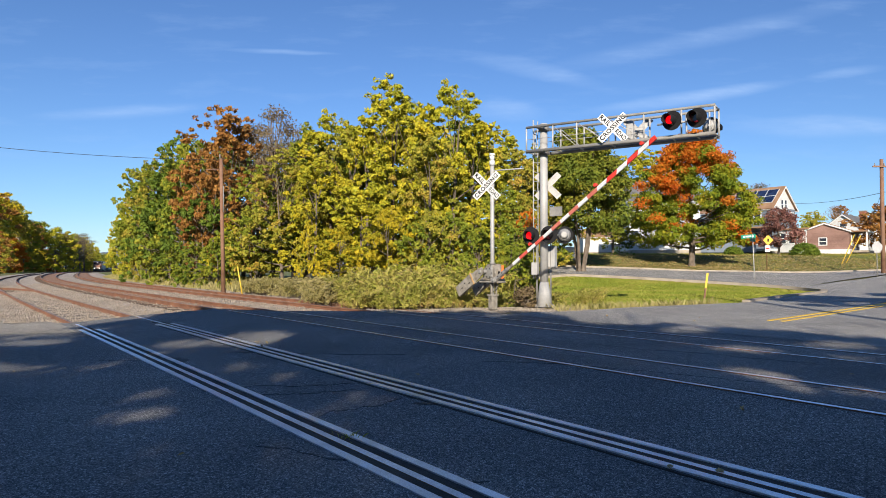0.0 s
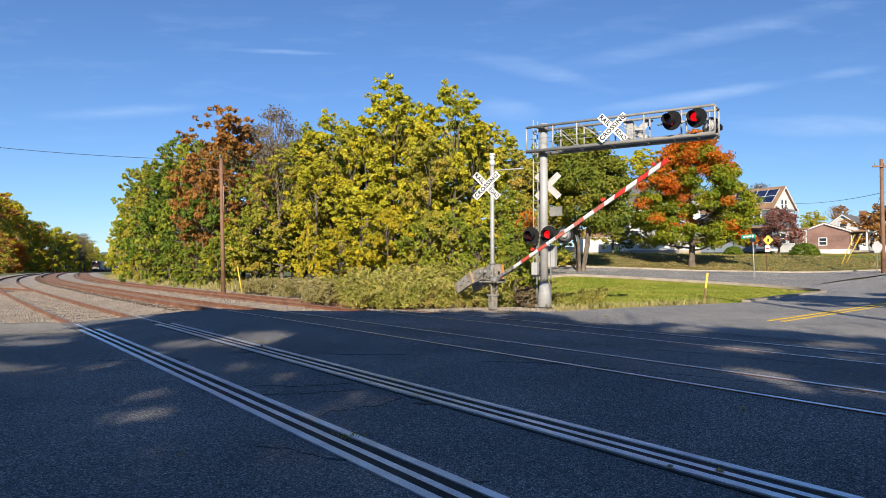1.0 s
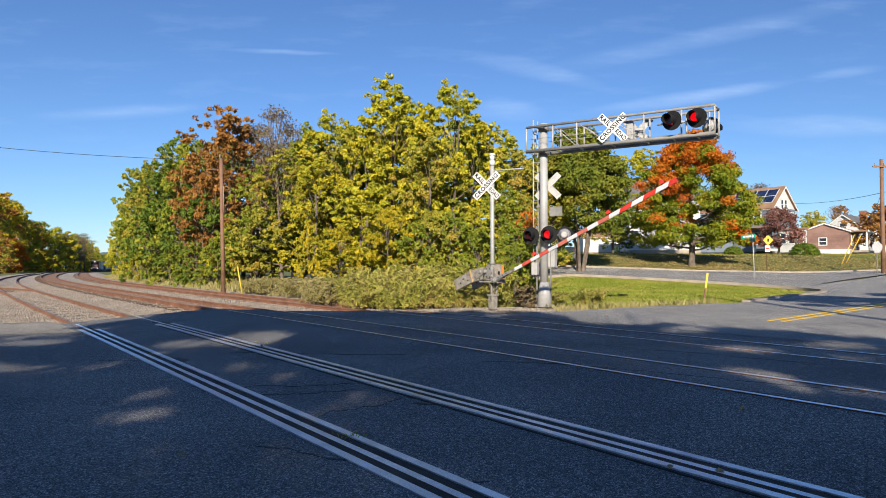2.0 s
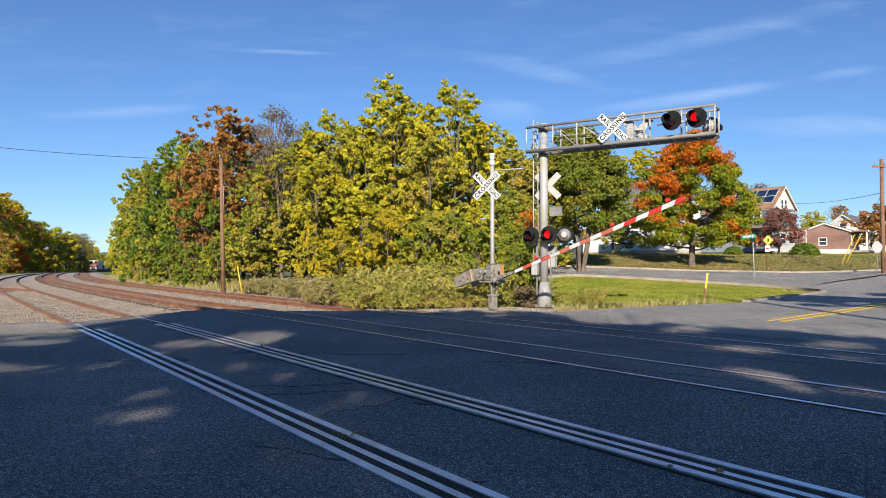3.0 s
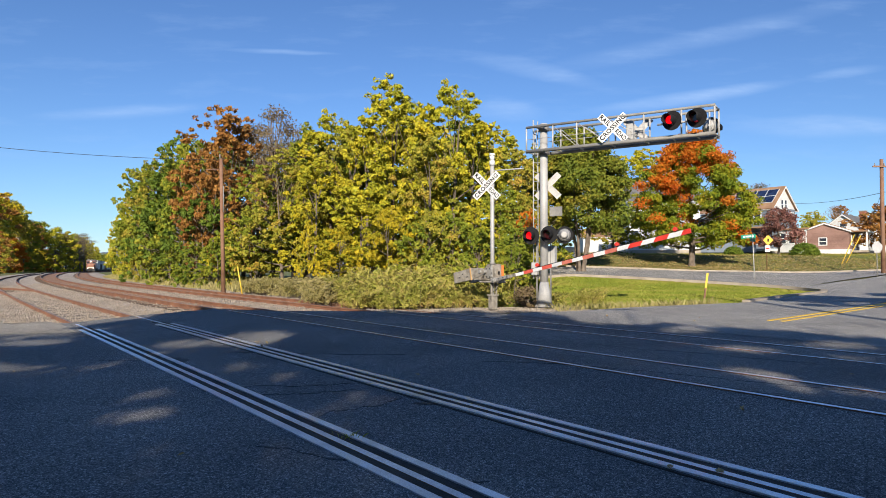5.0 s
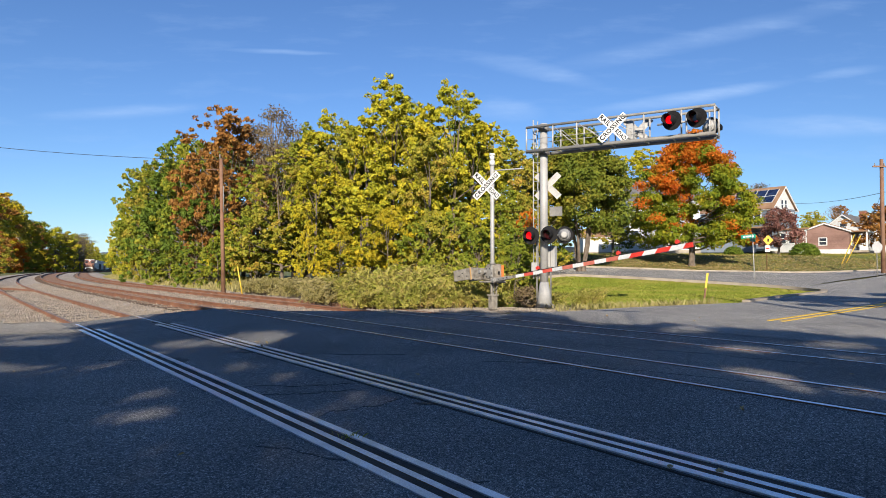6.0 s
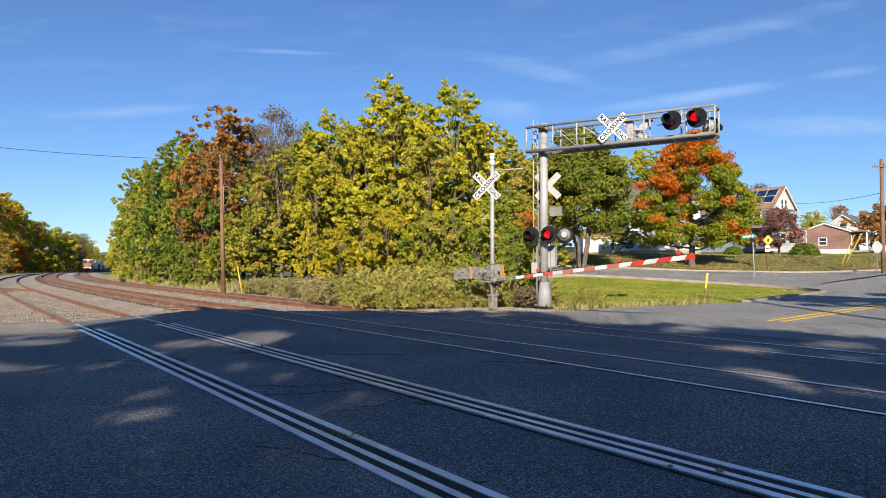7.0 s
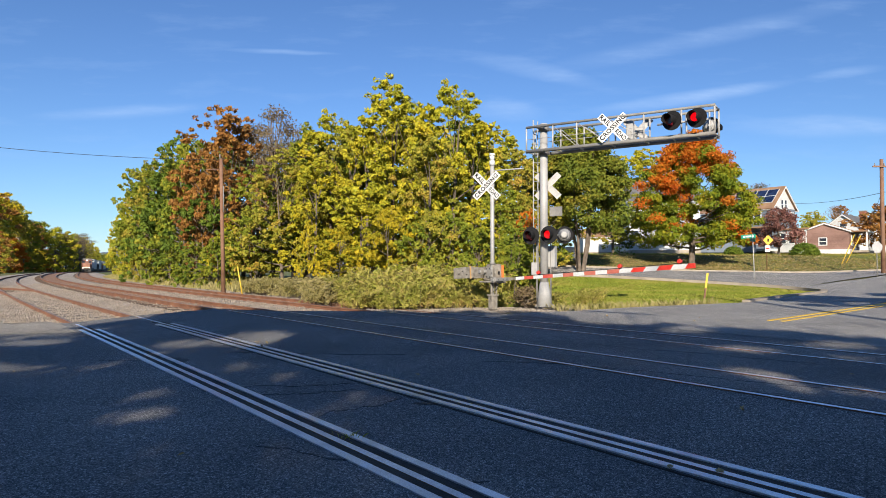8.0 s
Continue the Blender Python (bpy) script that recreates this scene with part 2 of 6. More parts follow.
def prism(bm, outline, d0, d1, m=None, mi=0):
    """A flat outline in x and z, given depth from y = d0 to d1."""
    mm = m if m is not None else Matrix.Identity(4)
    a = [bm.verts.new(mm @ Vector((x, d0, z))) for x, z in outline]
    b = [bm.verts.new(mm @ Vector((x, d1, z))) for x, z in outline]
    fs = [bm.faces.new(a), bm.faces.new(b[::-1])]
    k = len(a)
    for i in range(k):
        fs.append(bm.faces.new((a[i], b[i], b[(i + 1) % k], a[(i + 1) % k])))
    for f in fs:
        f.material_index = mi
    return bm


def B():
    return bmesh.new()


def mesh_np(name, verts, faces, material, parent=None):
    """A mesh object from arrays; every face has as many corners as faces has columns."""
    verts, faces = np.asarray(verts, dtype=np.float32), np.asarray(faces, dtype=np.int32)
    me = bpy.data.meshes.new(name)
    me.vertices.add(len(verts))
    me.vertices.foreach_set("co", verts.ravel())
    me.loops.add(faces.size)
    me.loops.foreach_set("vertex_index", faces.ravel())
    me.polygons.add(len(faces))
    me.polygons.foreach_set("loop_start", np.arange(0, faces.size, faces.shape[1], dtype=np.int32))
    me.update(calc_edges=True)
    me.materials.append(material)
    ob = new(name, me)
    if parent:
        ob.parent = parent
    return ob


def letters(txt, size, material, parent, m, width):
    """Raised lettering in the built-in font, as a mesh."""
    cu = bpy.data.curves.new("letters", "FONT")
    cu.body, cu.size, cu.align_x, cu.align_y, cu.extrude = txt, size, "CENTER", "CENTER", 0.002
    cu.offset, cu.space_character = 0.006, 1.12
    tmp = new("letters_source", cu)
    bpy.context.view_layer.update()
    me = bpy.data.meshes.new_from_object(tmp.evaluated_get(bpy.context.evaluated_depsgraph_get()))
    bpy.data.objects.remove(tmp)
    me.materials.clear()
    me.materials.append(material)
    ob = new("lettering", me)
    xs = [v.co.x for v in me.vertices]
    ob.parent, ob.matrix_basis = parent, m @ Matrix.Diagonal((width / (max(xs) - min(xs)), 1, 1, 1))
    return ob


# ---- the railway's line: headings in degrees left of the view, by metres along it ----
HEAD_S = [-80, -20, 0, 20, 40, 60, 80, 100, 125, 225, 260, 350, 430, 560]
HEAD_A = [31, 35, 37.1, 38, 37, 34.8, 32.1, 29.9, 29.0, 28.8, 25.6, 24.6, 14, -14]
LS = np.arange(-80, 560.1, 0.5)
LA = np.radians(np.interp(LS, HEAD_S, HEAD_A))
LA = np.convolve(np.pad(LA, 12, "edge"), np.ones(25) / 25, "valid")
LX = np.concatenate([[0], np.cumsum(-np.sin(LA[:-1]) * 0.5)])
LY = np.concatenate([[0], np.cumsum(np.cos(LA[:-1]) * 0.5)])
LX, LY = LX - LX[160], LY - LY[160]


def line(s, d):
    """The place on the ground s metres along the railway and d metres to its right."""
    a = np.interp(s, LS, LA)
    return np.interp(s, LS, LX) + d * np.cos(a), np.interp(s, LS, LY) + d * np.sin(a), a


def along(x, y):
    """The way along the railway and to its right, of places on the ground."""
    x, y = np.atleast_1d(np.asarray(x, float)), np.atleast_1d(np.asarray(y, float))
    s, d = np.empty_like(x), np.empty_like(x)
    for i in range(0, len(x), 4000):
        dx, dy = x[i:i + 4000, None] - LX[None, ::4], y[i:i + 4000, None] - LY[None, ::4]
        k = np.argmin(dx * dx + dy * dy, 1)
        a = LA[::4][k]
        ex, ey = dx[np.arange(len(k)), k], dy[np.arange(len(k)), k]
        s[i:i + 4000] = LS[::4][k] - ex * np.sin(a) + ey * np.cos(a)
        d[i:i + 4000] = ex * np.cos(a) + ey * np.sin(a)
    return s, d


def grade(s):
    return np.interp(s, [-80, 110, 160, 250, 560], [0, 0, -0.15, -0.85, -2.6])


def cant_at(d):
    """How the rails' cant lifts the ground across the tracks."""
    return np.interp(d, [0.5, 2.39, 3.9, 5.92, 7.43, 9.9, 11.4, 13.5], [0, -0.042, 0, 0.125, 0.041, -0.005, -0.06, 0])


def smooth(v, a, b):
    t = np.clip((np.asarray(v, float) - a) / (b - a), 0, 1)
    return t * t * (3 - 2 * t)


def land(x, y):
    """Height of the ground: level at the crossing, canted across the tracks, climbing beyond the side street."""
    x, y = np.atleast_1d(np.asarray(x, float)), np.atleast_1d(np.asarray(y, float))
    s, d = along(x, y)
    cant = cant_at(d)
    rise = np.interp(y, [18, 22, 30, 40, 52, 57, 63, 75, 120, 400], [0, 0.01, 0.12, 0.25, 0.45, 1.25, 2.35, 2.8, 3.4, 4])
    rise = rise + np.interp(y, [22, 30, 36, 42, 48, 53, 57, 63], [0, -0.12, -0.19, 0.08, 0.42, 0.42, 0.25, 0]) * (1 - smooth(x, 19, 30))
    rise = rise + 0.036 * np.clip(x - 20, 0, 40) * smooth(y, 22, 50) * (1 - smooth(y, 53, 64))
    right = smooth(x - 0.1 * y, -1, 5)
    return rise * right + cant * (1 - smooth(s, 300, 330)) + grade(s) * (1 - right)


def drape(name, outline, material, dz, step=2.0, sink=0.0, **tags):
    """A sheet with the given outline laid over the land."""
    bm = B()
    bm.faces.new([bm.verts.new((x, y, 0)) for x, y in outline])
    bmesh.ops.triangulate(bm, faces=bm.faces[:])
    xs, ys = [p[0] for p in outline], [p[1] for p in outline]
    for lo, hi, nrm in ((min(xs), max(xs), (1, 0, 0)), (min(ys), max(ys), (0, 1, 0))):
        for k in range(1, int((hi - lo) / step)):
            p = lo + k * step
            bmesh.ops.bisect_plane(bm, geom=bm.verts[:] + bm.edges[:] + bm.faces[:], plane_co=(p * nrm[0], p * nrm[1], 0), plane_no=nrm)
    zs = land([v.co.x for v in bm.verts], [v.co.y for v in bm.verts])
    _, ds = along([v.co.x for v in bm.verts], [v.co.y for v in bm.verts])
    for v, z, d in zip(bm.verts, zs, ds):
        v.co.z = z + dz - sink * float(smooth(d, -2, 0) * (1 - smooth(d, 12.4, 14)))
    ob = part(name, bm, material)
    for f in ob.data.polygons:
        if f.normal.z < 0:
            f.flip()
    return tagged(ob, **tags)


def ground():
    xs = np.unique(np.concatenate([np.linspace(-4000, -300, 14), np.linspace(-300, -60, 40), np.arange(-60, 70, 1.5), np.linspace(70, 300, 30), np.linspace(300, 4000, 14)]))
    ys = np.unique(np.concatenate([np.linspace(-600, -40, 12), np.arange(-40, 110, 1.5), np.linspace(110, 420, 60), np.linspace(420, 4500, 16)]))
    gx, gy = np.meshgrid(xs, ys)
    s, d = along(gx.ravel(), gy.ravel())
    bed = smooth(d, -1.6, -0.4) * (1 - smooth(d, 14.0, 15.2)) * smooth(s, 12, 14) * (s < 430)
    z = land(gx.ravel(), gy.ravel()) - 0.09 - 0.45 * bed
    v = np.stack([gx.ravel(), gy.ravel(), z], 1)
    i = np.arange(len(v)).reshape(gx.shape)
    f = np.stack([i[:-1, :-1].ravel(), i[:-1, 1:].ravel(), i[1:, 1:].ravel(), i[1:, :-1].ravel()], 1)
    ob = mesh_np("ground", v, f, GRASS)
    tagged(ob, "grassy ground sheet with green and dry patches", "ground", kind="structure")


ground()
CROSSING = [(-60, -30), (-9.9, 14.6), (-8.4, 16.9), (-6, 17.9), (-0.5, 19.05), (1.5, 18.75), (3.5, 18.6), (5.6, 20.2), (10.7, 23.1), (17, 16.5), (26, 8), (40, -30)]
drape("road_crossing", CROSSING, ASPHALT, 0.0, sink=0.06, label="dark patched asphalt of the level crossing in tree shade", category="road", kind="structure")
NEAR_EDGE = [tuple(float(v) for v in line(q, 12.3)[:2]) for q in (-13.0, -6.0, 2.0, 8.0, 13.0)]
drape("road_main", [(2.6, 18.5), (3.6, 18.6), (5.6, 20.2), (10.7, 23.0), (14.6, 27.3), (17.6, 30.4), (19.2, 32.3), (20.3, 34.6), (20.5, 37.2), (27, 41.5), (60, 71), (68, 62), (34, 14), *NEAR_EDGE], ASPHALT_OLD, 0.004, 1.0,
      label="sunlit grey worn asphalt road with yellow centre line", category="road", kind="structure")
drape("road_side", [(20.4, 37.0), (16, 42.0), (10, 46), (0, 49.5), (0, 57), (12, 54.2), (22, 51.5), (34, 50.5), (40, 52.5)], ASPHALT_OLD, 0.008, 1.0,
      label="grey asphalt side street joining the road", category="road", kind="structure")
# laid over the sunlit strip only, so its colour adds to the sun
APRON_EDGE = [tuple(float(v) for v in line(q, 2.1)[:2]) for q in (14.8, 17.3)]
drape("road_apron", [(-40, -16), (-8.9, 12.3), *APRON_EDGE, (-9.4, 15.5), (-9.9, 14.55), (-58, -28)], APRON, 0.008, 1.0,
      label="dusty edge of the paving beside the ballast, coloured paler where sun falls", category="road", kind="structure")
drape("gravel_yard", [(-70, -20), (-10, 14.6), (-8.6, 17.0), (-14, 24), (-24, 36), (-46, 60), (-70, 60)], GRAVEL, -0.17,
      label="pale gravel beside the railway", category="gravel", kind="structure")


drape("gravel_shoulder", [(-2.2, 19.0), (-0.5, 19.0), (1.5, 18.7), (3.6, 18.55), (4.6, 19.4), (4.2, 21.0), (1.5, 20.9), (-2.4, 20.4)], GRAVEL, -0.03, 1.0, label="patch of gravel round the signal's foot", category="gravel", kind="structure")


def ribbon(name, s0, s1, d0, d1, z, material, step=2.0, nd=2, parent=None, dip=0.0):
    ss, dd = np.arange(s0, s1 + step, step), np.linspace(d0, d1, nd)
    gs, gd = np.meshgrid(ss, dd, indexing="ij")
    x, y, _ = line(gs.ravel(), gd.ravel())
    zz = z + grade(gs.ravel()) + cant_at(gd.ravel()) + np.interp(gd.ravel(), [d0, d0 + 0.8, d1 - 0.8, d1], [-dip, 0, 0, -dip])
    i = np.arange(len(x)).reshape(gs.shape)
    f = np.stack([i[:-1, :-1].ravel(), i[:-1, 1:].ravel(), i[1:, 1:].ravel(), i[1:, :-1].ravel()], 1)
    return mesh_np(name, np.stack([x, y, zz], 1), f, material, parent)


def edge_s(d):
    """Where the paving ends on the railway's left-hand side, by distance to its right."""
    return float(np.interp(d, [0, 2.4, 3.9, 5.9, 7.4, 9.9, 11.4, 13], [17.2, 17.6, 18.4, 18.0, 17.4, 16.0, 14.6, 13]))


def crossing_top():
    """The paving between and beside the rails, true to their cant."""
    ds = [-1.5, -0.5, 0.5, 1.5, 2.39, 3.1, 3.9, 4.9, 5.92, 6.7, 7.43, 8.2, 9.1, 9.9, 10.65, 11.4, 12.2, 12.9]
    zs = np.interp(ds, [0.5, 2.39, 3.9, 5.92, 7.43, 9.9, 11.4, 13.5], [0, -0.042, 0, 0.125, 0.041, -0.005, -0.06, 0])
    v = []
    for d, z in zip(ds, zs):
        for k in range(41):
            x, y, _ = line(-14 + (edge_s(d) + 14) * k / 40, d)
            v.append((float(x), float(y), z + 0.002 - 0.03 * (d < -1 or d > 12.5)))
    i = np.arange(len(v)).reshape(len(ds), 41)
    f = np.stack([i[:-1, :-1].ravel(), i[1:, :-1].ravel(), i[1:, 1:].ravel(), i[:-1, 1:].ravel()], 1)
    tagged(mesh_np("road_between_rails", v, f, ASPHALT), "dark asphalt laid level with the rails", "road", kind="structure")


crossing_top()
TRACKS = ((3.14, 0.0, -0.042, 0.0), (6.67, 0.0, 0.125, 0.041), (10.65, 0.0, -0.005, -0.06))
tagged(ribbon("ballast_bed", 13, 420, -0.5, 14.3, -0.135, BALLAST, 2.0, 40, dip=0.15), "crushed stone ballast along the railway tracks", "ballast", kind="structure")
for d0, _, za, zb in TRACKS[1:]:
    tagged(ribbon("rust_stain", edge_s(d0) - 1, 300, d0 - 1.05, d0 + 1.0, -0.125, RUSTY_BED, 2.0, 5), "rust-stained ballast between the rails", "ballast", kind="structure")

RAIL_HEAD = [(-0.034, 0), (-0.034, -0.04), (-0.012, -0.055), (-0.012, -0.13), (-0.07, -0.15), (-0.07, -0.165), (0.07, -0.165), (0.07, -0.15), (0.012, -0.13), (0.012, -0.055), (0.036, -0.04), (0.036, 0)]


def sweep(name, profile, s0, s1, d, z, mats, parent=None, step=1.0, top=None, kink=0.0):
    """A rail or strip along the railway. top: the profile's edge that takes the second material."""
    ss = np.arange(s0, s1 + 1e-6, step)
    bm = B()
    rings = []
    for s in ss:
        end = kink * (max(0, s - (s1 - 1.2)) + max(0, (s0 + 1.2) - s))
        ring = []
        for px, pz in profile:
            x, y, _ = line(float(s), d + px + end)
            ring.append(bm.verts.new((float(x), float(y), z + pz + float(grade(s)))))
        rings.append(ring)
    k = len(profile)
    for a, b in zip(rings[:-1], rings[1:]):
        for i in range(k):
            f = bm.faces.new((a[i], a[(i + 1) % k], b[(i + 1) % k], b[i]))
            f.material_index = 1 if top is not None and i in top else 0
    bm.faces.new(rings[0]), bm.faces.new(rings[-1][::-1])
    return part(name, bm, mats, parent)


def tie_mesh():
    bm = B()
    box(bm, (0, 0, 0), (2.6, 0.23, 0.18), bevel=0.012)
    me = bpy.data.meshes.new("tie")
    bm.to_mesh(me)
    bm.free()
    me.materials.append(TIE)
    return me


TIE_MESH = tie_mesh()


def track(d0, za, zb, far, label):
    t = thing("railway_track", Matrix.Identity(4), label, "railway track", "railway tracks", "structure")
    for off, z in ((-0.7525, za), (0.7525, zb)):
        d = d0 + off
        e = edge_s(d)
        sweep("rail", RAIL_HEAD, e, far, d, z + 0.004, (RUST, RUSTTOP), t, 1.5, (11,))
        sweep("rail", [(-0.032, 0), (-0.032, -0.05), (0.032, -0.05), (0.032, 0)], -14, e, d, z + 0.013, (RUST, RAILTOP), t, 1.0, (3,))
    tilt = math.degrees(math.atan2(za - zb, 1.505))
    s, k = edge_s(d0) + 0.4, 0
    rest = []
    while s < min(far, 170):
        x, y, a = line(s, d0)
        m = pose(float(x), float(y), (za + zb) / 2 - 0.255 + 0.03 * (k % 2 == 0) + float(grade(s)), 0, 0, math.degrees(a)) @ pose(0, 0, 0, 0, tilt, random.uniform(-1.5, 1.5))
        if k < 90:
            ob = new("tie", TIE_MESH)
            ob.parent, ob.matrix_basis = t, m
        else:
            rest.append(m)
        s += 0.55
        k += 1
    bm = B()
    for m in rest:
        box(bm, (0, 0, 0), (2.6, 0.23, 0.18), m)
    if rest:
        tagged(part("far_ties", bm, TIE, t), kind="stuff")
    return t


TR1 = track(TRACKS[0][0], TRACKS[0][2], TRACKS[0][3], 150, "rusty siding track with steel guard strips across the road")
TR2 = track(TRACKS[1][0], TRACKS[1][2], TRACKS[1][3], 420, "canted main line track with rusty rails on ballast")
TR3 = track(TRACKS[2][0], TRACKS[2][2], TRACKS[2][3], 420, "curving main line track with rusty rails on ballast")


def turnout():
    """The siding's turnout: two rails that leave it to the left, on long ties."""
    t = thing("turnout", Matrix.Identity(4), "rusty turnout rails leaving the siding on dark ties", "railway track", "railway tracks", "structure")
    for off in (-0.7525, 0.7525):
        bm = B()
        rings = []
        for k in range(17):
            s = 40.0 + 0.75 * k
            out = 0.02 * (s - 40.0) ** 2
            x, y, _ = line(s, 3.14 + off - out)
            nx, ny, _ = line(s, 3.24 + off - out)
            ux, uy = (nx - x) * 10, (ny - y) * 10
            rings.append([bm.verts.new((float(x + px * ux), float(y + px * uy), -0.02 + pz)) for px, pz in RAIL_HEAD])
        n = len(RAIL_HEAD)
        for a, b in zip(rings[:-1], rings[1:]):
            for i in range(n):
                bm.faces.new((a[i], a[(i + 1) % n], b[(i + 1) % n], b[i])).material_index = 1 if i == 11 else 0
        bm.faces.new(rings[0]), bm.faces.new(rings[-1][::-1])
        part("rail", bm, (RUST, RUSTTOP), t)
    for k in range(14):
        s = 43.5 + 0.6 * k
        x, y, a = line(s, 3.14 - 0.02 * (s - 40.0) ** 2)
        ob = new("tie", TIE_MESH)
        ob.parent, ob.matrix_basis = t, pose(float(x), float(y), -0.225, 0, 0, math.degrees(a) + 2.3 * (s - 40))


turnout()
GUARD = [(-0.037, 0), (-0.037, -0.05), (0.037, -0.05), (0.037, 0)]
for d, z, s1 in ((2.39, -0.042, 15.6), (3.895, 0.0, 15.6)):
    for off in (-0.155, 0.155):
        sweep("guard_strip", GUARD, -14, s1, d + off, z + 0.018, (RAILTOP, RAILTOP), TR1, 0.6, (3,), 0.0)
    for off in (-0.074, 0.074):
        sweep("rubber_filler", [(-0.036, 0), (-0.036, -0.03), (0.036, -0.03), (0.036, 0)], -14, s1 + 0.4, d + off, z + 0.011, RUBBER, TR1, 1.0)
    # dark dirt seam, painted also for the shadow along the strips' outer edges
    for off in (-0.207, 0.207):
        sweep("joint_shadow", [(-0.014, 0), (-0.014, -0.02), (0.014, -0.02), (0.014, 0)], -14, s1, d + off, z + 0.006, CRACK, TR1, 1.0)
for d0, _, za, zb in TRACKS[1:]:
    for off, z in ((-0.7525 + 0.075, za), (0.7525 - 0.075, zb)):
        sweep("flangeway", [(-0.03, 0), (-0.03, -0.03), (0.03, -0.03), (0.03, 0)], -14, edge_s(d0 + off), d0 + off, z + 0.007, RUBBER, TR2 if d0 < 8 else TR3, 1.0)


# ---- crossing signals ----
def crossbuck(parent, m):
    """Two crossed boards with black lettering on white; the back of a board is bare metal."""
    cb = part("crossbuck", rod(B(), (0, 0.0, 0), (0, 0.05, 0), 0.03, seg=8), GALV_DULL, parent, "white crossed boards with black lettering", m)
    for ang, y in ((-45, -0.005), (45, -0.022)):
        bm = B()
        box(bm, (0, 0, 0), (1.04, 0.012, 0.205), bevel=0.004)
        for f in bm.faces:
            f.material_index = 0 if f.calc_center_median().y < 0 else 1
        bd = part("board", bm, (WHITE, GALV), cb, "", pose(0, y, 0, 0, -ang, 0))
        if ang < 0:
            letters("RAIL", 0.185, BLACK, bd, pose(-0.31, -0.0085, 0, 90, 0, 0), 0.37)
            letters("ROAD", 0.185, BLACK, bd, pose(0.31, -0.0085, 0, 90, 0, 0), 0.37)
        else:
            letters("CROSSING", 0.185, BLACK, bd, pose(0, -0.0085, 0, 90, 0, 0), 0.95)
    return cb


LEFT_LENSES, RIGHT_LENSES = [], []


def flasher(parent, m, side=None):
    """A round flashing lamp facing -y: black background, hood, housing, and a lens that turns its lit face out."""
    bm = B()
    seg = 32
    r0, r1 = 0.124, 0.27
    ring = [[bm.verts.new((r * math.cos(2 * math.pi * i / seg), y, r * math.sin(2 * math.pi * i / seg))) for i in range(seg)] for r, y in ((r0, 0), (r1, 0), (r1, 0.014), (r0, 0.014))]
    for a, b in zip(ring, ring[1:] + ring[:1]):
        for i in range(seg):
            bm.faces.new((a[i], a[(i + 1) % seg], b[(i + 1) % seg], b[i]))
    lamp = part("flashing_lamp", bm, BLACK, parent, "round black warning lamp with deep hood", m)
    bm = B()
    hood = []
    n = 22
    for y, cut in ((0.0, 0.0), (-0.16, 0.5), (-0.36, 1.0)):
        for r in (0.142, 0.136):
            a0 = radians(-74 + 44 * cut)
            hood.append([bm.verts.new((r * math.cos(a0 + (math.pi - 2 * a0) * i / n), y, r * math.sin(a0 + (math.pi - 2 * a0) * i / n))) for i in range(n + 1)])
    o, q = hood[0::2], hood[1::2]
    for rows in (o, q):
        for a, b in zip(rows[:-1], rows[1:]):
            for i in range(n):
                bm.faces.new((a[i], a[i + 1], b[i + 1], b[i]))
    for i in range(n):
        bm.faces.new((o[-1][i], o[-1][i + 1], q[-1][i + 1], q[-1][i]))
    part("hood", bm, BLACK, lamp, "", None, True)
    bm = B()
    rod(bm, (0, 0.014, 0), (0, 0.12, 0), 0.20, 0.185, 22)
    rod(bm, (0, 0.12, 0), (0, 0.18, 0), 0.185, 0.14, 22)
    rod(bm, (0, 0.18, 0), (0, 0.205, 0), 0.14, 0.06, 22)
    part("housing", bm, GALV, lamp, "domed light grey lamp housing")
    bm = B()
    for y0, y1, ri, mi in ((-0.008, -0.002, 0.119, 0), (0.002, 0.008, 0.119, 1)):
        rod(bm, (0, y0, 0), (0, y1, 0), ri, ri, 24, mi=mi)
    ln = part("lens", bm, (REDGLOW, DARKLENS), lamp, "red lens, lit on one face", pose(0, -0.125, 0))
    if side is not None:
        (LEFT_LENSES if side == 0 else RIGHT_LENSES).append(ln)
    return lamp


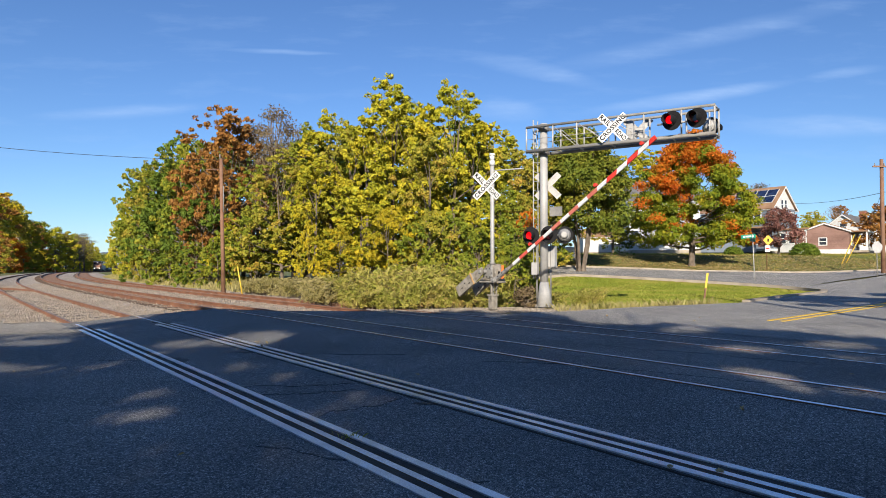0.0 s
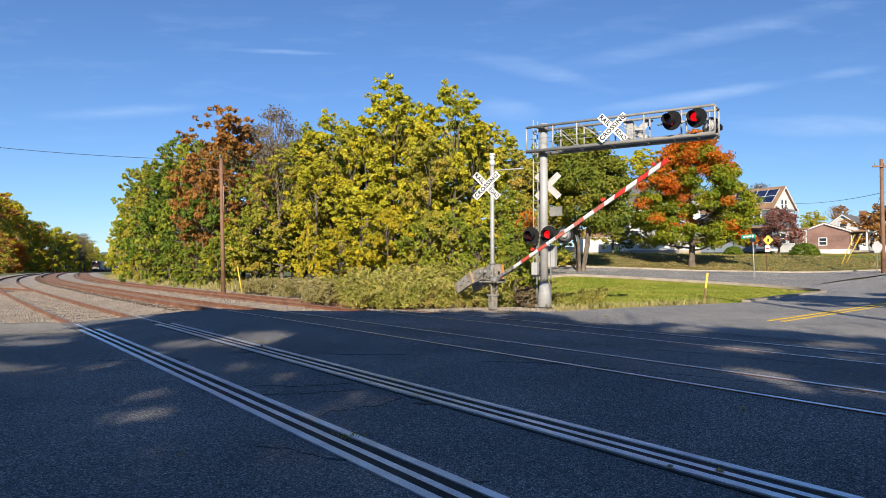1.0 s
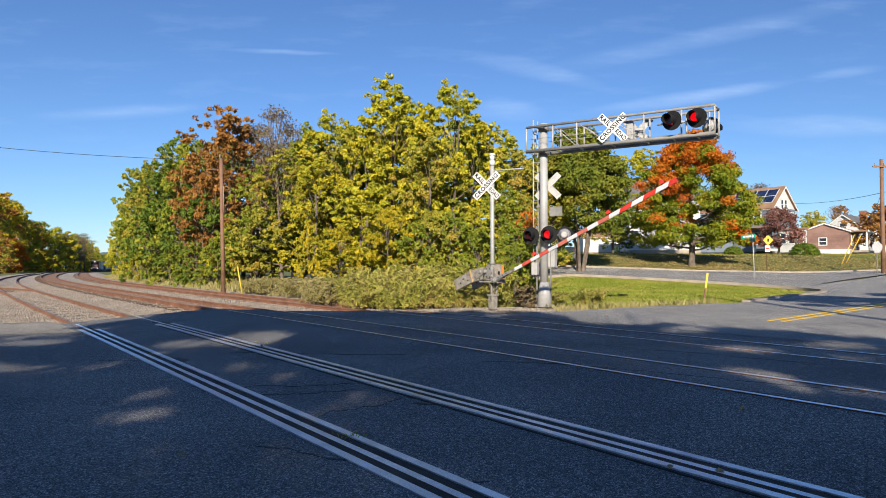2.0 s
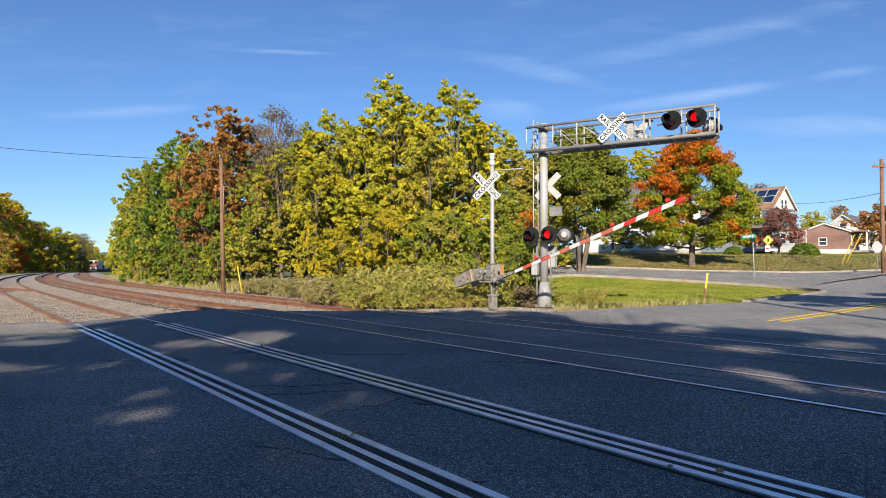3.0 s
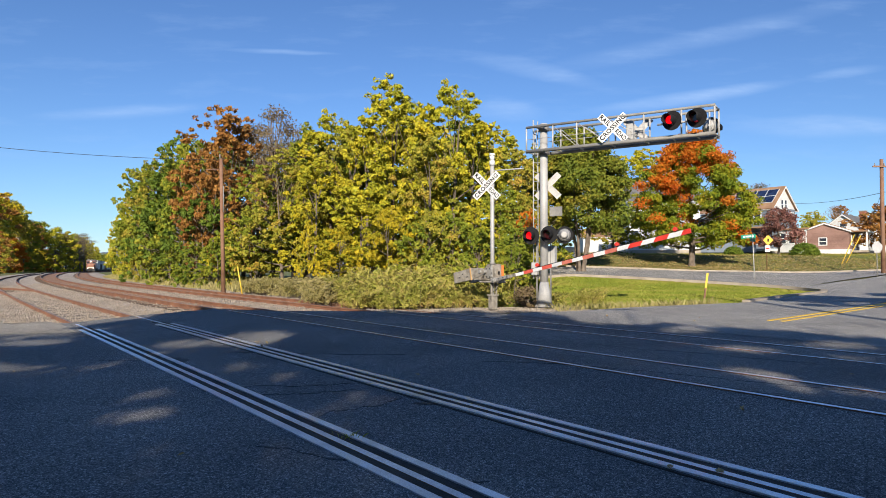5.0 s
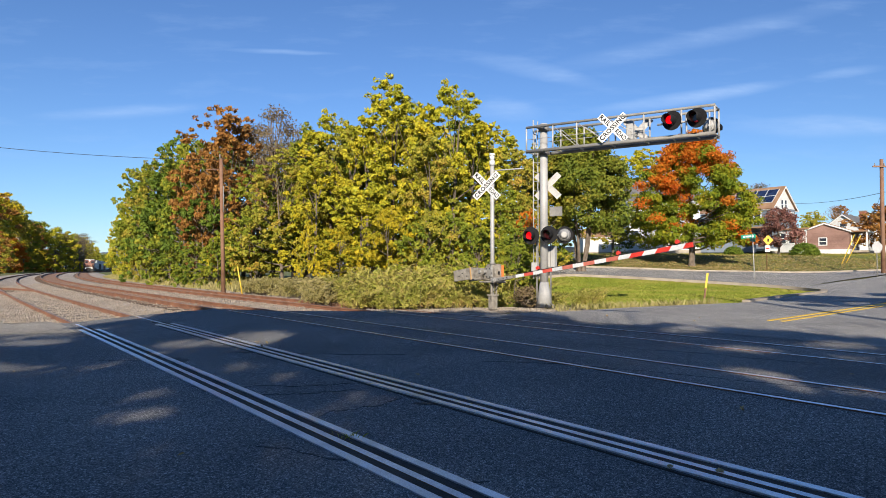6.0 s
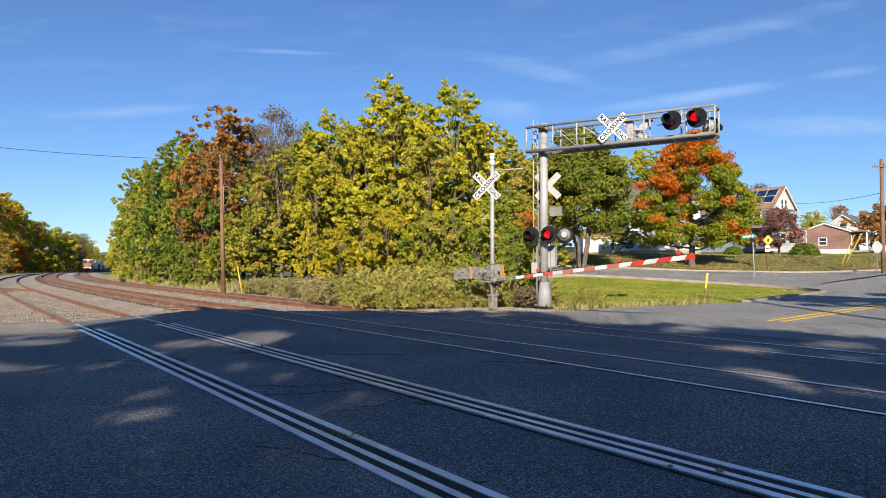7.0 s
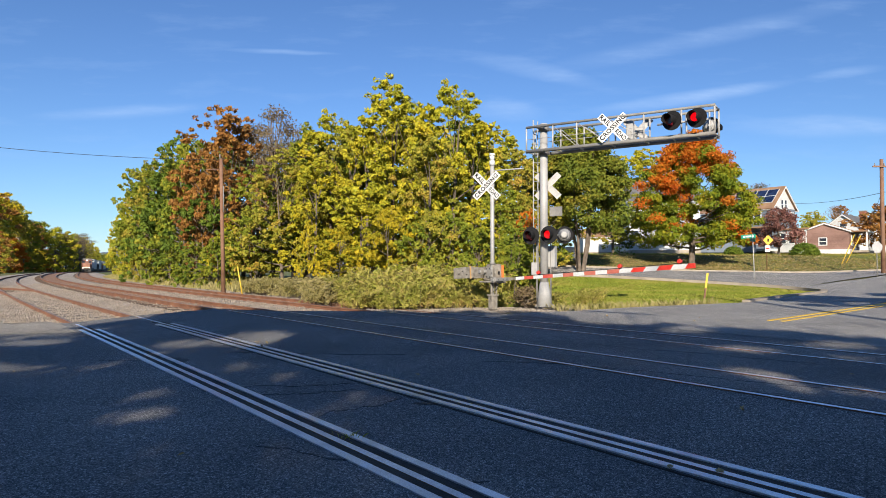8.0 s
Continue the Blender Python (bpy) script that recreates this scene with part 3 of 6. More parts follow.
def cantilever():
    A = -32.05
    ct = thing("cantilever_signal", pose(3.18, 20.34, 0.0, 0, 0, A), "grey steel railroad cantilever mast with flashing red lamps and crossed boards", "railroad signal")
    bm = B()
    rod(bm, (0, 0, 0.78), (0, 0, 5.76), 0.125, 0.12, 24)
    rod(bm, (0, 0, 5.76), (0, 0, 5.79), 0.13, 0.13, 24)
    part("mast", bm, GALV, ct)
    bm = B()
    rod(bm, (0, 0, 0.03), (0, 0, 0.80), 0.26, 0.135, 20)
    for k in range(4):
        box(bm, (0, 0, 0), (0.03, 0.62, 0.03), pose(0, 0, 0.06, 0, 0, 45 * k))
    part("pedestal", bm, GALV, ct, "flared cast pedestal")
    bm = B()
    box(bm, (0, 0, -0.10), (0.8, 0.8, 0.16), bevel=0.03)
    part("footing", bm, GRAVEL, ct, "square rough concrete footing")
    for i in range(6):
        a = i * math.pi / 3
        part("bolt", rod(B(), (0.3 * math.cos(a), 0.3 * math.sin(a), 0.03), (0.3 * math.cos(a), 0.3 * math.sin(a), 0.11), 0.022, seg=6), GALV_DULL, ct)
    ZL, ZU, W, L = 4.90, 5.66, 0.33, 5.12
    for y in (-W, W):
        part("lower_chord", rod(B(), (-0.45, y, ZL), (L, y, ZL), 0.055, seg=12), GALV_DULL, ct)
        part("upper_chord", rod(B(), (-0.45, y, ZU), (L, y, ZU), 0.04, seg=12), GALV_DULL, ct)
        for t in (-0.44, 0.44, 1.21, 2.19, 3.21, 4.24, L - 0.02):
            part("upright", rod(B(), (t, y, ZL), (t, y, ZU), 0.026, seg=8), GALV, ct)
        for t0, t1 in ((0.44, 1.21), (1.21, 2.19), (2.19, 3.21)):
            part("diagonal", rod(B(), (t0, y, ZU - 0.02), (t1, y, ZL + 0.02), 0.012, seg=6), GALV, ct)
        part("guard_wire", rod(B(), (-0.44, y, 5.28), (3.21, y, 5.28), 0.008, seg=6), GALV, ct)
    for t in (-0.44, 0.44, 1.21, 2.19, 3.21, 3.95, 4.6, L - 0.02):
        part("cross_bar", rod(B(), (t, -W, ZL), (t, W, ZL), 0.024, seg=8), GALV, ct)
    part("end_bar", rod(B(), (L - 0.02, -W, ZU), (L - 0.02, W, ZU), 0.026, seg=8), GALV, ct)
    bm = B()
    for k in range(9):
        box(bm, (L / 2 + 0.25, -0.24 + 0.06 * k, ZL + 0.05), (L - 0.6, 0.012, 0.035))
    part("walkway", bm, GALV, ct, "open steel grating walkway")
    for z in (ZL, ZU):
        bm = B()
        rod(bm, (0, 0, z - 0.09), (0, 0, z + 0.09), 0.16, 0.16, 20)
        box(bm, (0, 0, z), (0.2, 2 * W, 0.1))
        part("collar", bm, GALV_DULL, ct)
    # ladder on the mast
    lad = part("ladder", rod(B(), (-0.33, -0.06, 0.9), (-0.33, -0.06, 5.95), 0.018, seg=6), GALV, ct, "narrow climbing ladder")
    part("side_rail", rod(B(), (-0.30, 0.22, 0.9), (-0.30, 0.22, 5.95), 0.018, seg=6), GALV, lad)
    for k in range(17):
        part("rung", rod(B(), (-0.33, -0.06, 1.0 + 0.3 * k), (-0.30, 0.22, 1.0 + 0.3 * k), 0.012, seg=6), GALV, lad)
    for z in (1.6, 3.2, 4.6):
        part("bracket", rod(B(), (-0.31, 0.08, z), (-0.1, 0.05, z), 0.015, seg=6), GALV, lad)
    # things on the arm
    crossbuck(ct, pose(2.33, -W - 0.06, 5.34, 0, 0, 16))
    crossbuck(ct, pose(2.85, W + 0.08, 5.3, 0, 0, 180 + 8))
    for t in (2.72,):
        bm = B()
        box(bm, (t, 0.05, 5.28), (0.2, 0.2, 0.62), bevel=0.02)
        part("junction_box", bm, GALV, ct, "light grey junction box")
    part("lamp_bar", rod(B(), (3.6, -W - 0.05, 5.28), (4.95, -W - 0.05, 5.28), 0.03, seg=8), GALV, ct)
    flasher(ct, pose(4.05, -W - 0.3, 5.30, 0, 0, -12), 0)
    flasher(ct, pose(4.70, -W - 0.3, 5.30, 0, 0, -12), 1)
    flasher(ct, pose(4.86, W + 0.28, 5.26, 0, 0, 160))
    for t in (4.05, 4.70):
        part("lamp_arm", rod(B(), (t, -W - 0.05, 5.28), (t, -W - 0.12, 5.28), 0.035, seg=8), GALV, ct)
    for t in (4.86,):
        part("lamp_arm", rod(B(), (t, W + 0.2, 5.26), (t, W - 0.02, 5.26), 0.035, seg=8), GALV, ct)
        part("lamp_post", rod(B(), (t, W, ZL), (t, W, ZU), 0.025, seg=8), GALV, ct)
    # lamps on the mast
    part("lamp_bracket", rod(B(), (-0.52, -0.2, 2.26), (0.5, -0.06, 2.26), 0.03, seg=8), GALV, ct)
    flasher(ct, pose(-0.27, -0.40, 2.25, 0, 0, 6), 0)
    flasher(ct, pose(0.34, -0.42, 2.27, 0, 0, 6), 1)
    flasher(ct, pose(0.66, 0.05, 2.27, 0, 0, 196))
    part("lamp_bracket", rod(B(), (-0.1, 0.16, 2.27), (0.66, -0.1, 2.27), 0.03, seg=8), GALV, ct)
    crossbuck(ct, pose(0.02, 0.26, 3.86, 0, 0, 192))
    # plate and cabinets
    bm = B()
    box(bm, (0.36, 0.1, 3.02), (0.42, 0.012, 0.3), bevel=0.01)
    part("sign_back", bm, GALV_DULL, ct, "bare back of a small plate")
    bm = B()
    box(bm, (0.12, 0.22, 1.6), (0.36, 0.24, 0.68), bevel=0.02)
    part("control_box", bm, GALV, ct, "grey control cabinet strapped to the mast")
    bm = B()
    box(bm, (-0.26, -0.1, 1.22), (0.2, 0.2, 0.4), bevel=0.02)
    part("meter_box", bm, GALV, ct)
    part("conduit", rod(B(), (-0.24, -0.02, 0.0), (-0.24, -0.02, 2.2), 0.03, seg=8), GALV_DULL, ct)
    part("conduit", rod(B(), (0.17, 0.12, 0.2), (0.17, 0.12, 2.2), 0.025, seg=8), GALV_DULL, ct)
    return ct


PIVOT, SHAFT = pose(0.36, -0.02, 0.895), pose(-0.2, -0.02, 1.14)


def gate():
    """Gate mechanism on its post; the arm with its counterweights turns on the pivot."""
    A = -52.0
    g = thing("crossing_gate", pose(1.40, 19.5, 0.0, 0, 0, A), "railroad crossing gate with red and white striped arm", "crossing gate")
    bm = B()
    rod(bm, (0, 0.12, 0.1), (0, 0.12, 4.45), 0.064, 0.06, 16)
    part("post", bm, GALV, g)
    bm = B()
    rod(bm, (0, 0.12, 4.36), (0, 0.12, 4.5), 0.085, seg=14)
    rod(bm, (0, 0.12, 4.5), (0, 0.12, 4.66), 0.06, 0.075, 14)
    rod(bm, (0, 0.12, 4.66), (0, 0.12, 4.72), 0.09, 0.085, 14)
    part("bell", bm, WHITE, g, "white warning bell on the post top")
    part("bracket_rod", rod(B(), (0.0, 0.12, 4.2), (0.85, 0.62, 4.22), 0.018, seg=6), GALV, g)
    crossbuck(g, pose(-0.1, -0.02, 3.74, 0, 0, 34))
    bm = B()
    box(bm, (0.02, 0.12, 0.2), (0.22, 0.2, 0.42), bevel=0.02)
    box(bm, (0.02, 0.12, 0.43), (0.28, 0.26, 0.05), bevel=0.01)
    part("base", bm, WEATHERED, g, "dark weathered cast base")
    bm = B()
    box(bm, (0, 0, -0.09), (0.7, 0.7, 0.1), bevel=0.02)
    part("footing", bm, GRAVEL, g)
    for y in (0.03, 0.22):
        part("leg", rod(B(), (0.06, y, 0.3), (0.06, y, 0.85), 0.035, seg=10), WEATHERED, g)
    bm = B()
    prism(bm, [(-0.36, 0.86), (-0.40, 1.0), (-0.36, 1.24), (-0.22, 1.34), (0.06, 1.34), (0.17, 1.22), (0.2, 0.98), (0.12, 0.86)], 0.08, 0.42)
    bmesh.ops.bevel(bm, geom=bm.edges[:], offset=0.018, segments=1, affect="EDGES")
    case = part("mechanism_case", bm, WEATHERED, g, "weathered grey gate mechanism housing")
    part("cover", rod(B(), (-0.1, 0.045, 1.1), (-0.1, 0.085, 1.1), 0.16, 0.17, 20), GALV_DULL, case)
    for k in range(6):
        c, s = 0.14 * math.cos(k * 1.047), 0.14 * math.sin(k * 1.047)
        part("bolt", rod(B(), (-0.1 + c, 0.03, 1.1 + s), (-0.1 + c, 0.05, 1.1 + s), 0.016, seg=6), BLACK, case)
    part("case_lid", box(B(), (-0.09, 0.25, 1.355), (0.3, 0.3, 0.03), bevel=0.008), WEATHERED, case)
    part("hasp", box(B(), (0.2, 0.2, 1.1), (0.03, 0.06, 0.1), bevel=0.006), BLACK, case)
    bm = B()
    box(bm, (0.02, 0.1, 0.83), (0.85, 0.34, 0.05), bevel=0.015)
    part("shelf", bm, WEATHERED, g)
    part("shelf_brace", rod(B(), (0.36, 0.1, 0.82), (0.06, 0.1, 0.52), 0.018, seg=6), WEATHERED, g)
    for z in (1.38, 1.0):
        part("clamp", rod(B(), (0, 0.12, z - 0.04), (0, 0.12, z + 0.04), 0.085, seg=14), GALV_DULL, g)
    part("conduit", rod(B(), (-0.08, 0.2, -0.02), (-0.08, 0.2, 0.88), 0.028, seg=8), WEATHERED, g)
    bm = B()
    box(bm, (0.28, 0.28, 1.12), (0.07, 0.05, 0.42), bevel=0.008)
    part("marker_plate", bm, ORANGE, g, "orange plastic strip")
    # arm
    L = 6.42
    arm = part("arm", rod(B(), (0, -0.16, 0), (0, 0.10, 0), 0.075, seg=16), GALV_DULL, g, "red and white striped gate arm", PIVOT)
    bm = B()
    prism(bm, [(-0.05, -0.075), (-0.05, 0.075), (0.5, 0.05), (0.88, 0.035), (0.88, -0.035), (0.5, -0.05)], -0.09, -0.04)
    part("arm_hub", bm, WEATHERED, arm)
    for y in (-0.12, -0.03):
        part("channel", box(B(), (0.32, y, 0), (0.62, 0.02, 0.09), bevel=0.005), GALV_DULL, arm)
    for q in (0.2, 0.4, 0.56):
        part("bolt", rod(B(), (q, -0.14, 0), (q, -0.1, 0), 0.018, seg=6), BLACK, arm)
    x, k = 0.85, 0
    while x < L - 0.05:
        x1 = min(x + 0.358, L)
        lean0, lean1 = 0.045 if x > 4.6 else 0.0, 0.045 if 4.4 < x1 < L else 0.0
        h = 0.043 + 0.0008 * k
        bm = B()
        prism(bm, [(x - lean0, -h), (x + lean0, h), (x1 + lean1, h), (x1 - lean1, -h)], -0.085 + 0.0004 * k, -0.045)
        part("stripe", bm, WHITE if k % 2 == 0 else REDWORN if k < 4 else REDFADED if k < 10 else REDTAPE, arm)
        x, k = x1, k + 1
    for t in (1.75, 4.45, L - 0.36):
        al = part("arm_lamp", box(B(), (t, -0.065, 0.075), (0.06, 0.05, 0.05), bevel=0.008), BLACK, arm, "small red lamp on the arm")
        part("lamp_lens", rod(B(), (t, -0.11, 0.115), (t, -0.02, 0.115), 0.045, seg=12), REDTAPE, al)
        part("lamp_cap", rod(B(), (t, -0.065, 0.15), (t, -0.065, 0.175), 0.03, 0.015, 8), REDTAPE, al)
    part("cable", rod(B(), (0.7, -0.04, 0.055), (L - 0.3, -0.04, 0.075), 0.008, seg=5), BLACK, arm)
    ca = part("counterweight_arm", rod(B(), (0, -0.22, 0), (0, 0.56, 0), 0.05, seg=12), GALV_DULL, g, "weathered counterweight arms on the shaft", SHAFT)
    for y in (-0.17, 0.5):
        bm = B()
        prism(bm, [(0.12, -0.09), (0.12, 0.09), (-0.2, 0.15), (-0.5, 0.15), (-0.5, -0.15), (-0.2, -0.15)], y, y + 0.03)
        part("side_plate", bm, WEATHERED, ca)
        bm = B()
        prism(bm, [(-0.36, -0.18), (-0.36, 0.18), (-1.24, 0.18), (-1.24, -0.16)], y - 0.045, y + 0.055)
        bmesh.ops.bevel(bm, geom=bm.edges[:], offset=0.01, segments=1, affect="EDGES")
        part("counterweight", bm, WEATHERED, ca, "slotted weathered counterweight plate")
        for q, z in ((-0.95, -0.02), (-0.78, 0.05), (-0.58, -0.06)):
            part("slot_bolt", box(B(), (q, y - 0.055, z), (0.06, 0.02, 0.03), bevel=0.006), BLACK, ca)
        part("clamp_strip", box(B(), (-0.40, y - 0.05, 0), (0.05, 0.02, 0.4), bevel=0.005), ORANGE_FADED, ca, "faded orange strip")
    part("pivot_shaft", rod(B(), (0, -0.2, 0), (0, 0.3, 0), 0.035, seg=10), GALV_DULL, arm)
    return g, arm, ca


cantilever()
GATE, GATE_ARM, COUNTER_ARM = gate()


# ---- trees ----
def leaves_np(rng, cen, rad, n, size, flat=0.35, slim=0.55):
    """Folded leaf blades gathered round cluster centres; a leaf's face tends up and outward."""
    k = rng.integers(0, len(cen), n)
    v = rng.normal(size=(n, 3))
    v /= np.linalg.norm(v, axis=1, keepdims=True)
    p = cen[k] + v * (rad[k] * rng.random(n) ** 0.45)[:, None] * np.array([1, 1, 0.62])
    nr = v * 0.7 + rng.normal(size=(n, 3)) * 0.7 + np.array([0, 0, flat])
    nr /= np.linalg.norm(nr, axis=1, keepdims=True)
    a = np.cross(nr, rng.normal(size=(n, 3)))
    a /= np.linalg.norm(a, axis=1, keepdims=True) + 1e-9
    b = np.cross(nr, a)
    s = size * (0.6 + 0.8 * rng.random(n))[:, None]
    q = np.stack([p - a * s, p + b * s * slim + nr * s * 0.18, p + a * s, p - b * s * slim + nr * s * 0.18], 1)
    return q.reshape(-1, 3), np.arange(4 * n).reshape(n, 4)


def crown_clusters(rng, h, r, base, n, lobes=5, spread=(0.62, 1.05), peak=0.45, shell=0.35):
    """Cluster centres spread through an uneven, lobed crown."""
    ph = rng.random(lobes) * 6.28
    am = 0.10 + 0.22 * rng.random(lobes)
    u = rng.random(n) ** 0.85
    f = rng.random(n) * 6.28
    prof = np.where(u < peak, 0.72 + 0.28 * np.sin(u / peak * 1.57), np.cos((u - peak) / (1 - peak) * 1.45) ** 0.75)
    lob = 1 + sum(am[i] * np.sin((i + 1) * f + ph[i] + 3 * u * (i % 3)) for i in range(lobes)) * 0.7
    rr = r * prof * lob * (shell + (1 - shell) * rng.random(n) ** 0.5)
    top = 1 + 0.07 * np.sin(3 * f + ph[0])
    c = np.stack([rr * np.cos(f), rr * np.sin(f), (base + (h - base) * u * top)], 1)
    return c, rng.uniform(*spread, n)


def limb(bm, a, b, r0, r1, bend, seg=7):
    a, b = Vector(a), Vector(b)
    mid = (a + b) / 2 + Vector(bend)
    pts = [a, a.lerp(mid, 0.5), mid, mid.lerp(b, 0.55) + Vector(bend) * 0.2, b]
    for i in range(4):
        t0, t1 = i / 4, (i + 1) / 4
        rod(bm, pts[i], pts[i + 1], r0 + (r1 - r0) * t0, r0 + (r1 - r0) * t1, seg, False)


def tree(seed, h, r, base, n_cl, n_leaf, size, material, label, trunk_r=0.16, spread=(0.62, 1.05), peak=0.45, forks=1, limbs=14, name="tree", category="tree", group="", top=None, prune=None, shell=0.35, sprays=0):
    rng = np.random.default_rng(seed)
    t = thing(name, Matrix.Identity(4), label, category, group)
    cen, rad = crown_clusters(rng, h, r, base, n_cl, spread=spread, peak=peak, shell=shell)
    bm = B()
    for k in range(forks):
        a = 6.28 * k / forks + rng.random()
        off = (0.0 if forks == 1 else trunk_r * 0.9)
        foot = (off * math.cos(a), off * math.sin(a), -0.25)
        lean = 0.06 * h if forks == 1 else 0.16 * h
        mid = (foot[0] + lean * 0.4 * math.cos(a), foot[1] + lean * 0.4 * math.sin(a), h * 0.4)
        end = (lean * math.cos(a), lean * math.sin(a), h * 0.86)
        tr = trunk_r / math.sqrt(forks)
        rod(bm, foot, (foot[0], foot[1], 0.3), tr * 1.5, tr * 1.05, 9, False)
        limb(bm, (foot[0], foot[1], 0.28), mid, tr * 1.05, tr * 0.62, (0.08, -0.05, 0))
        limb(bm, mid, end, tr * 0.62, tr * 0.15, (-0.1, 0.08, 0))
        order = rng.permutation(n_cl)[:limbs // forks]
        for j in order:
            c = cen[j]
            z0 = max(min(c[2] * 0.72, h * 0.8), base * 0.75)
            w = z0 / h
            s0 = (mid[0] * min(1, w / 0.4), mid[1] * min(1, w / 0.4), z0)
            limb(bm, s0, c, tr * 0.42 * (1.1 - w), 0.02, (0, 0, -0.15), 5)
    part("trunk", bm, BARK, t, "", None, True)
    if sprays:
        # each clump breaks up into small dense sprays of leaves
        out = rng.normal(size=(n_cl * sprays, 3))
        out /= np.linalg.norm(out, axis=1, keepdims=True)
        cen = np.repeat(cen, sprays, 0) + out * (np.repeat(rad, sprays) * 0.85)[:, None] * np.array([1, 1, 0.7])
        rad = rng.uniform(0.2, 0.36, len(cen)) * (h / 12) ** 0.5
        n_cl = len(cen)
    turned = np.zeros(n_cl, bool)
    if top:
        w = (cen[:, 2] - base) / (h - base) + 0.12 * np.sin(2.1 * cen[:, 0]) + 0.1 * np.sin(2.7 * cen[:, 1] + 1)
        turned = (w > 0.80) | (rng.random(n_cl) < 0.12) | ((cen[:, 0] < -0.42 * r) & (w > 0.55)) | ((cen[:, 0] > 0.3 * r) & (w > 0.68))
        k = int(n_leaf * turned.mean())
        v, f = leaves_np(rng, cen[turned], rad[turned], k, size)
        mesh_np("turned_crown", v, f, top, t)
        n_leaf -= k
    v, f = leaves_np(rng, cen[~turned], rad[~turned], n_leaf, size)
    if prune:
        v = v.reshape(-1, 4, 3)
        v = v[prune(rng, v.mean(1))].reshape(-1, 3)
        f = np.arange(len(v)).reshape(-1, 4)
    mesh_np("crown", v, f, material, t)
    return t


def set_tree(src, x, y, rot, s, material=None, sz=None, z=None, label=""):
    """A further tree like src at a place, with its own size and leaf colour."""
    zz = float(land(x, y)[0]) - 0.08 if z is None else z
    c = copy_thing(src, pose(x, y, zz, 0, 0, rot))
    c.scale = (s, s, s if sz is None else sz)
    for ch in c.children:
        if material and ch.name.startswith("crown"):
            ch.material_slots[0].link = "OBJECT"
            ch.material_slots[0].material = material
    return tagged(c, label)


L_YELLOW = leaf_mat("yellow_green_leaves", [(0.15, 0.18, 0.018), (0.31, 0.315, 0.024), (0.47, 0.41, 0.028), (0.66, 0.50, 0.032)])
L_GOLD = leaf_mat("golden_leaves", [(0.20, 0.19, 0.015), (0.42, 0.33, 0.02), (0.60, 0.43, 0.02)])
L_GREEN = leaf_mat("green_leaves", [(0.10, 0.145, 0.016), (0.17, 0.215, 0.022), (0.27, 0.28, 0.028), (0.38, 0.32, 0.033)])
L_DEEP = leaf_mat("deep_green_leaves", [(0.07, 0.115, 0.016), (0.11, 0.165, 0.02), (0.18, 0.22, 0.026)])
L_OLIVE = leaf_mat("olive_leaves", [(0.145, 0.17, 0.022), (0.265, 0.27, 0.031), (0.40, 0.33, 0.044), (0.43, 0.25, 0.055)])
L_RUST = leaf_mat("rust_leaves", [(0.13, 0.10, 0.025), (0.27, 0.125, 0.032), (0.36, 0.16, 0.04), (0.30, 0.20, 0.04)])
L_MAPLE = leaf_mat("turning_maple_leaves", [(0.09, 0.14, 0.014), (0.15, 0.21, 0.018), (0.23, 0.27, 0.02), (0.34, 0.32, 0.022), (0.46, 0.28, 0.02)], 0.26, 0.45)
L_FLAME = leaf_mat("flame_orange_leaves", [(0.30, 0.22, 0.02), (0.52, 0.20, 0.02), (0.64, 0.17, 0.018), (0.66, 0.10, 0.015)], 0.35, 0.6)
L_MAPLEGREEN = leaf_mat("dark_maple_leaves", [(0.075, 0.11, 0.014), (0.12, 0.155, 0.018), (0.19, 0.20, 0.024), (0.30, 0.23, 0.03)])
L_PLUM = leaf_mat("purple_brown_leaves", [(0.14, 0.06, 0.05), (0.22, 0.10, 0.08), (0.30, 0.15, 0.11)])
L_BARE = leaf_mat("sparse_brown_leaves", [(0.11, 0.085, 0.05), (0.19, 0.14, 0.08), (0.22, 0.16, 0.07)])
L_WEED = leaf_mat("weed_leaves", [(0.19, 0.235, 0.036), (0.36, 0.37, 0.065), (0.50, 0.43, 0.12), (0.40, 0.22, 0.095)], 0.25, 0.9)
L_STRAW = leaf_mat("dry_grass_blades", [(0.25, 0.25, 0.07), (0.40, 0.34, 0.13), (0.48, 0.42, 0.22)], 0.25, 0.7)
L_LITTER = leaf_mat("fallen_leaf_litter", [(0.28, 0.20, 0.09), (0.42, 0.31, 0.14), (0.52, 0.39, 0.18)], 0.1, 0.8)
L_BANK = leaf_mat("bank_grass_blades", [(0.19, 0.23, 0.036), (0.30, 0.28, 0.06), (0.42, 0.31, 0.12)], 0.25, 0.25)
L_LAWN = leaf_mat("lawn_blades", [(0.20, 0.27, 0.034), (0.29, 0.33, 0.046), (0.44, 0.37, 0.10)], 0.3, 0.35)

# forest-edge kinds, built once; the copies stand along the railway
GW, GF, GB = "wood beside the railway", "wood across the railway", "trees behind the road"
W1 = tree(11, 12.5, 3.5, 1.6, 80, 15000, 0.118, L_YELLOW, "tall tree with yellow-green autumn leaves at the wood's edge", 0.2, (0.5, 0.95), group=GW, shell=0.6, sprays=5)
W2 = tree(12, 11.0, 3.4, 0.5, 76, 14000, 0.112, L_GREEN, "leafy green tree at the wood's edge", 0.18, (0.5, 0.92), group=GW, shell=0.6, sprays=5)
W3 = tree(13, 12.0, 3.1, 1.4, 72, 13500, 0.108, L_RUST, "tree with rust-brown leaves in the wood", 0.2, (0.48, 0.85), group=GW, shell=0.6, sprays=5)
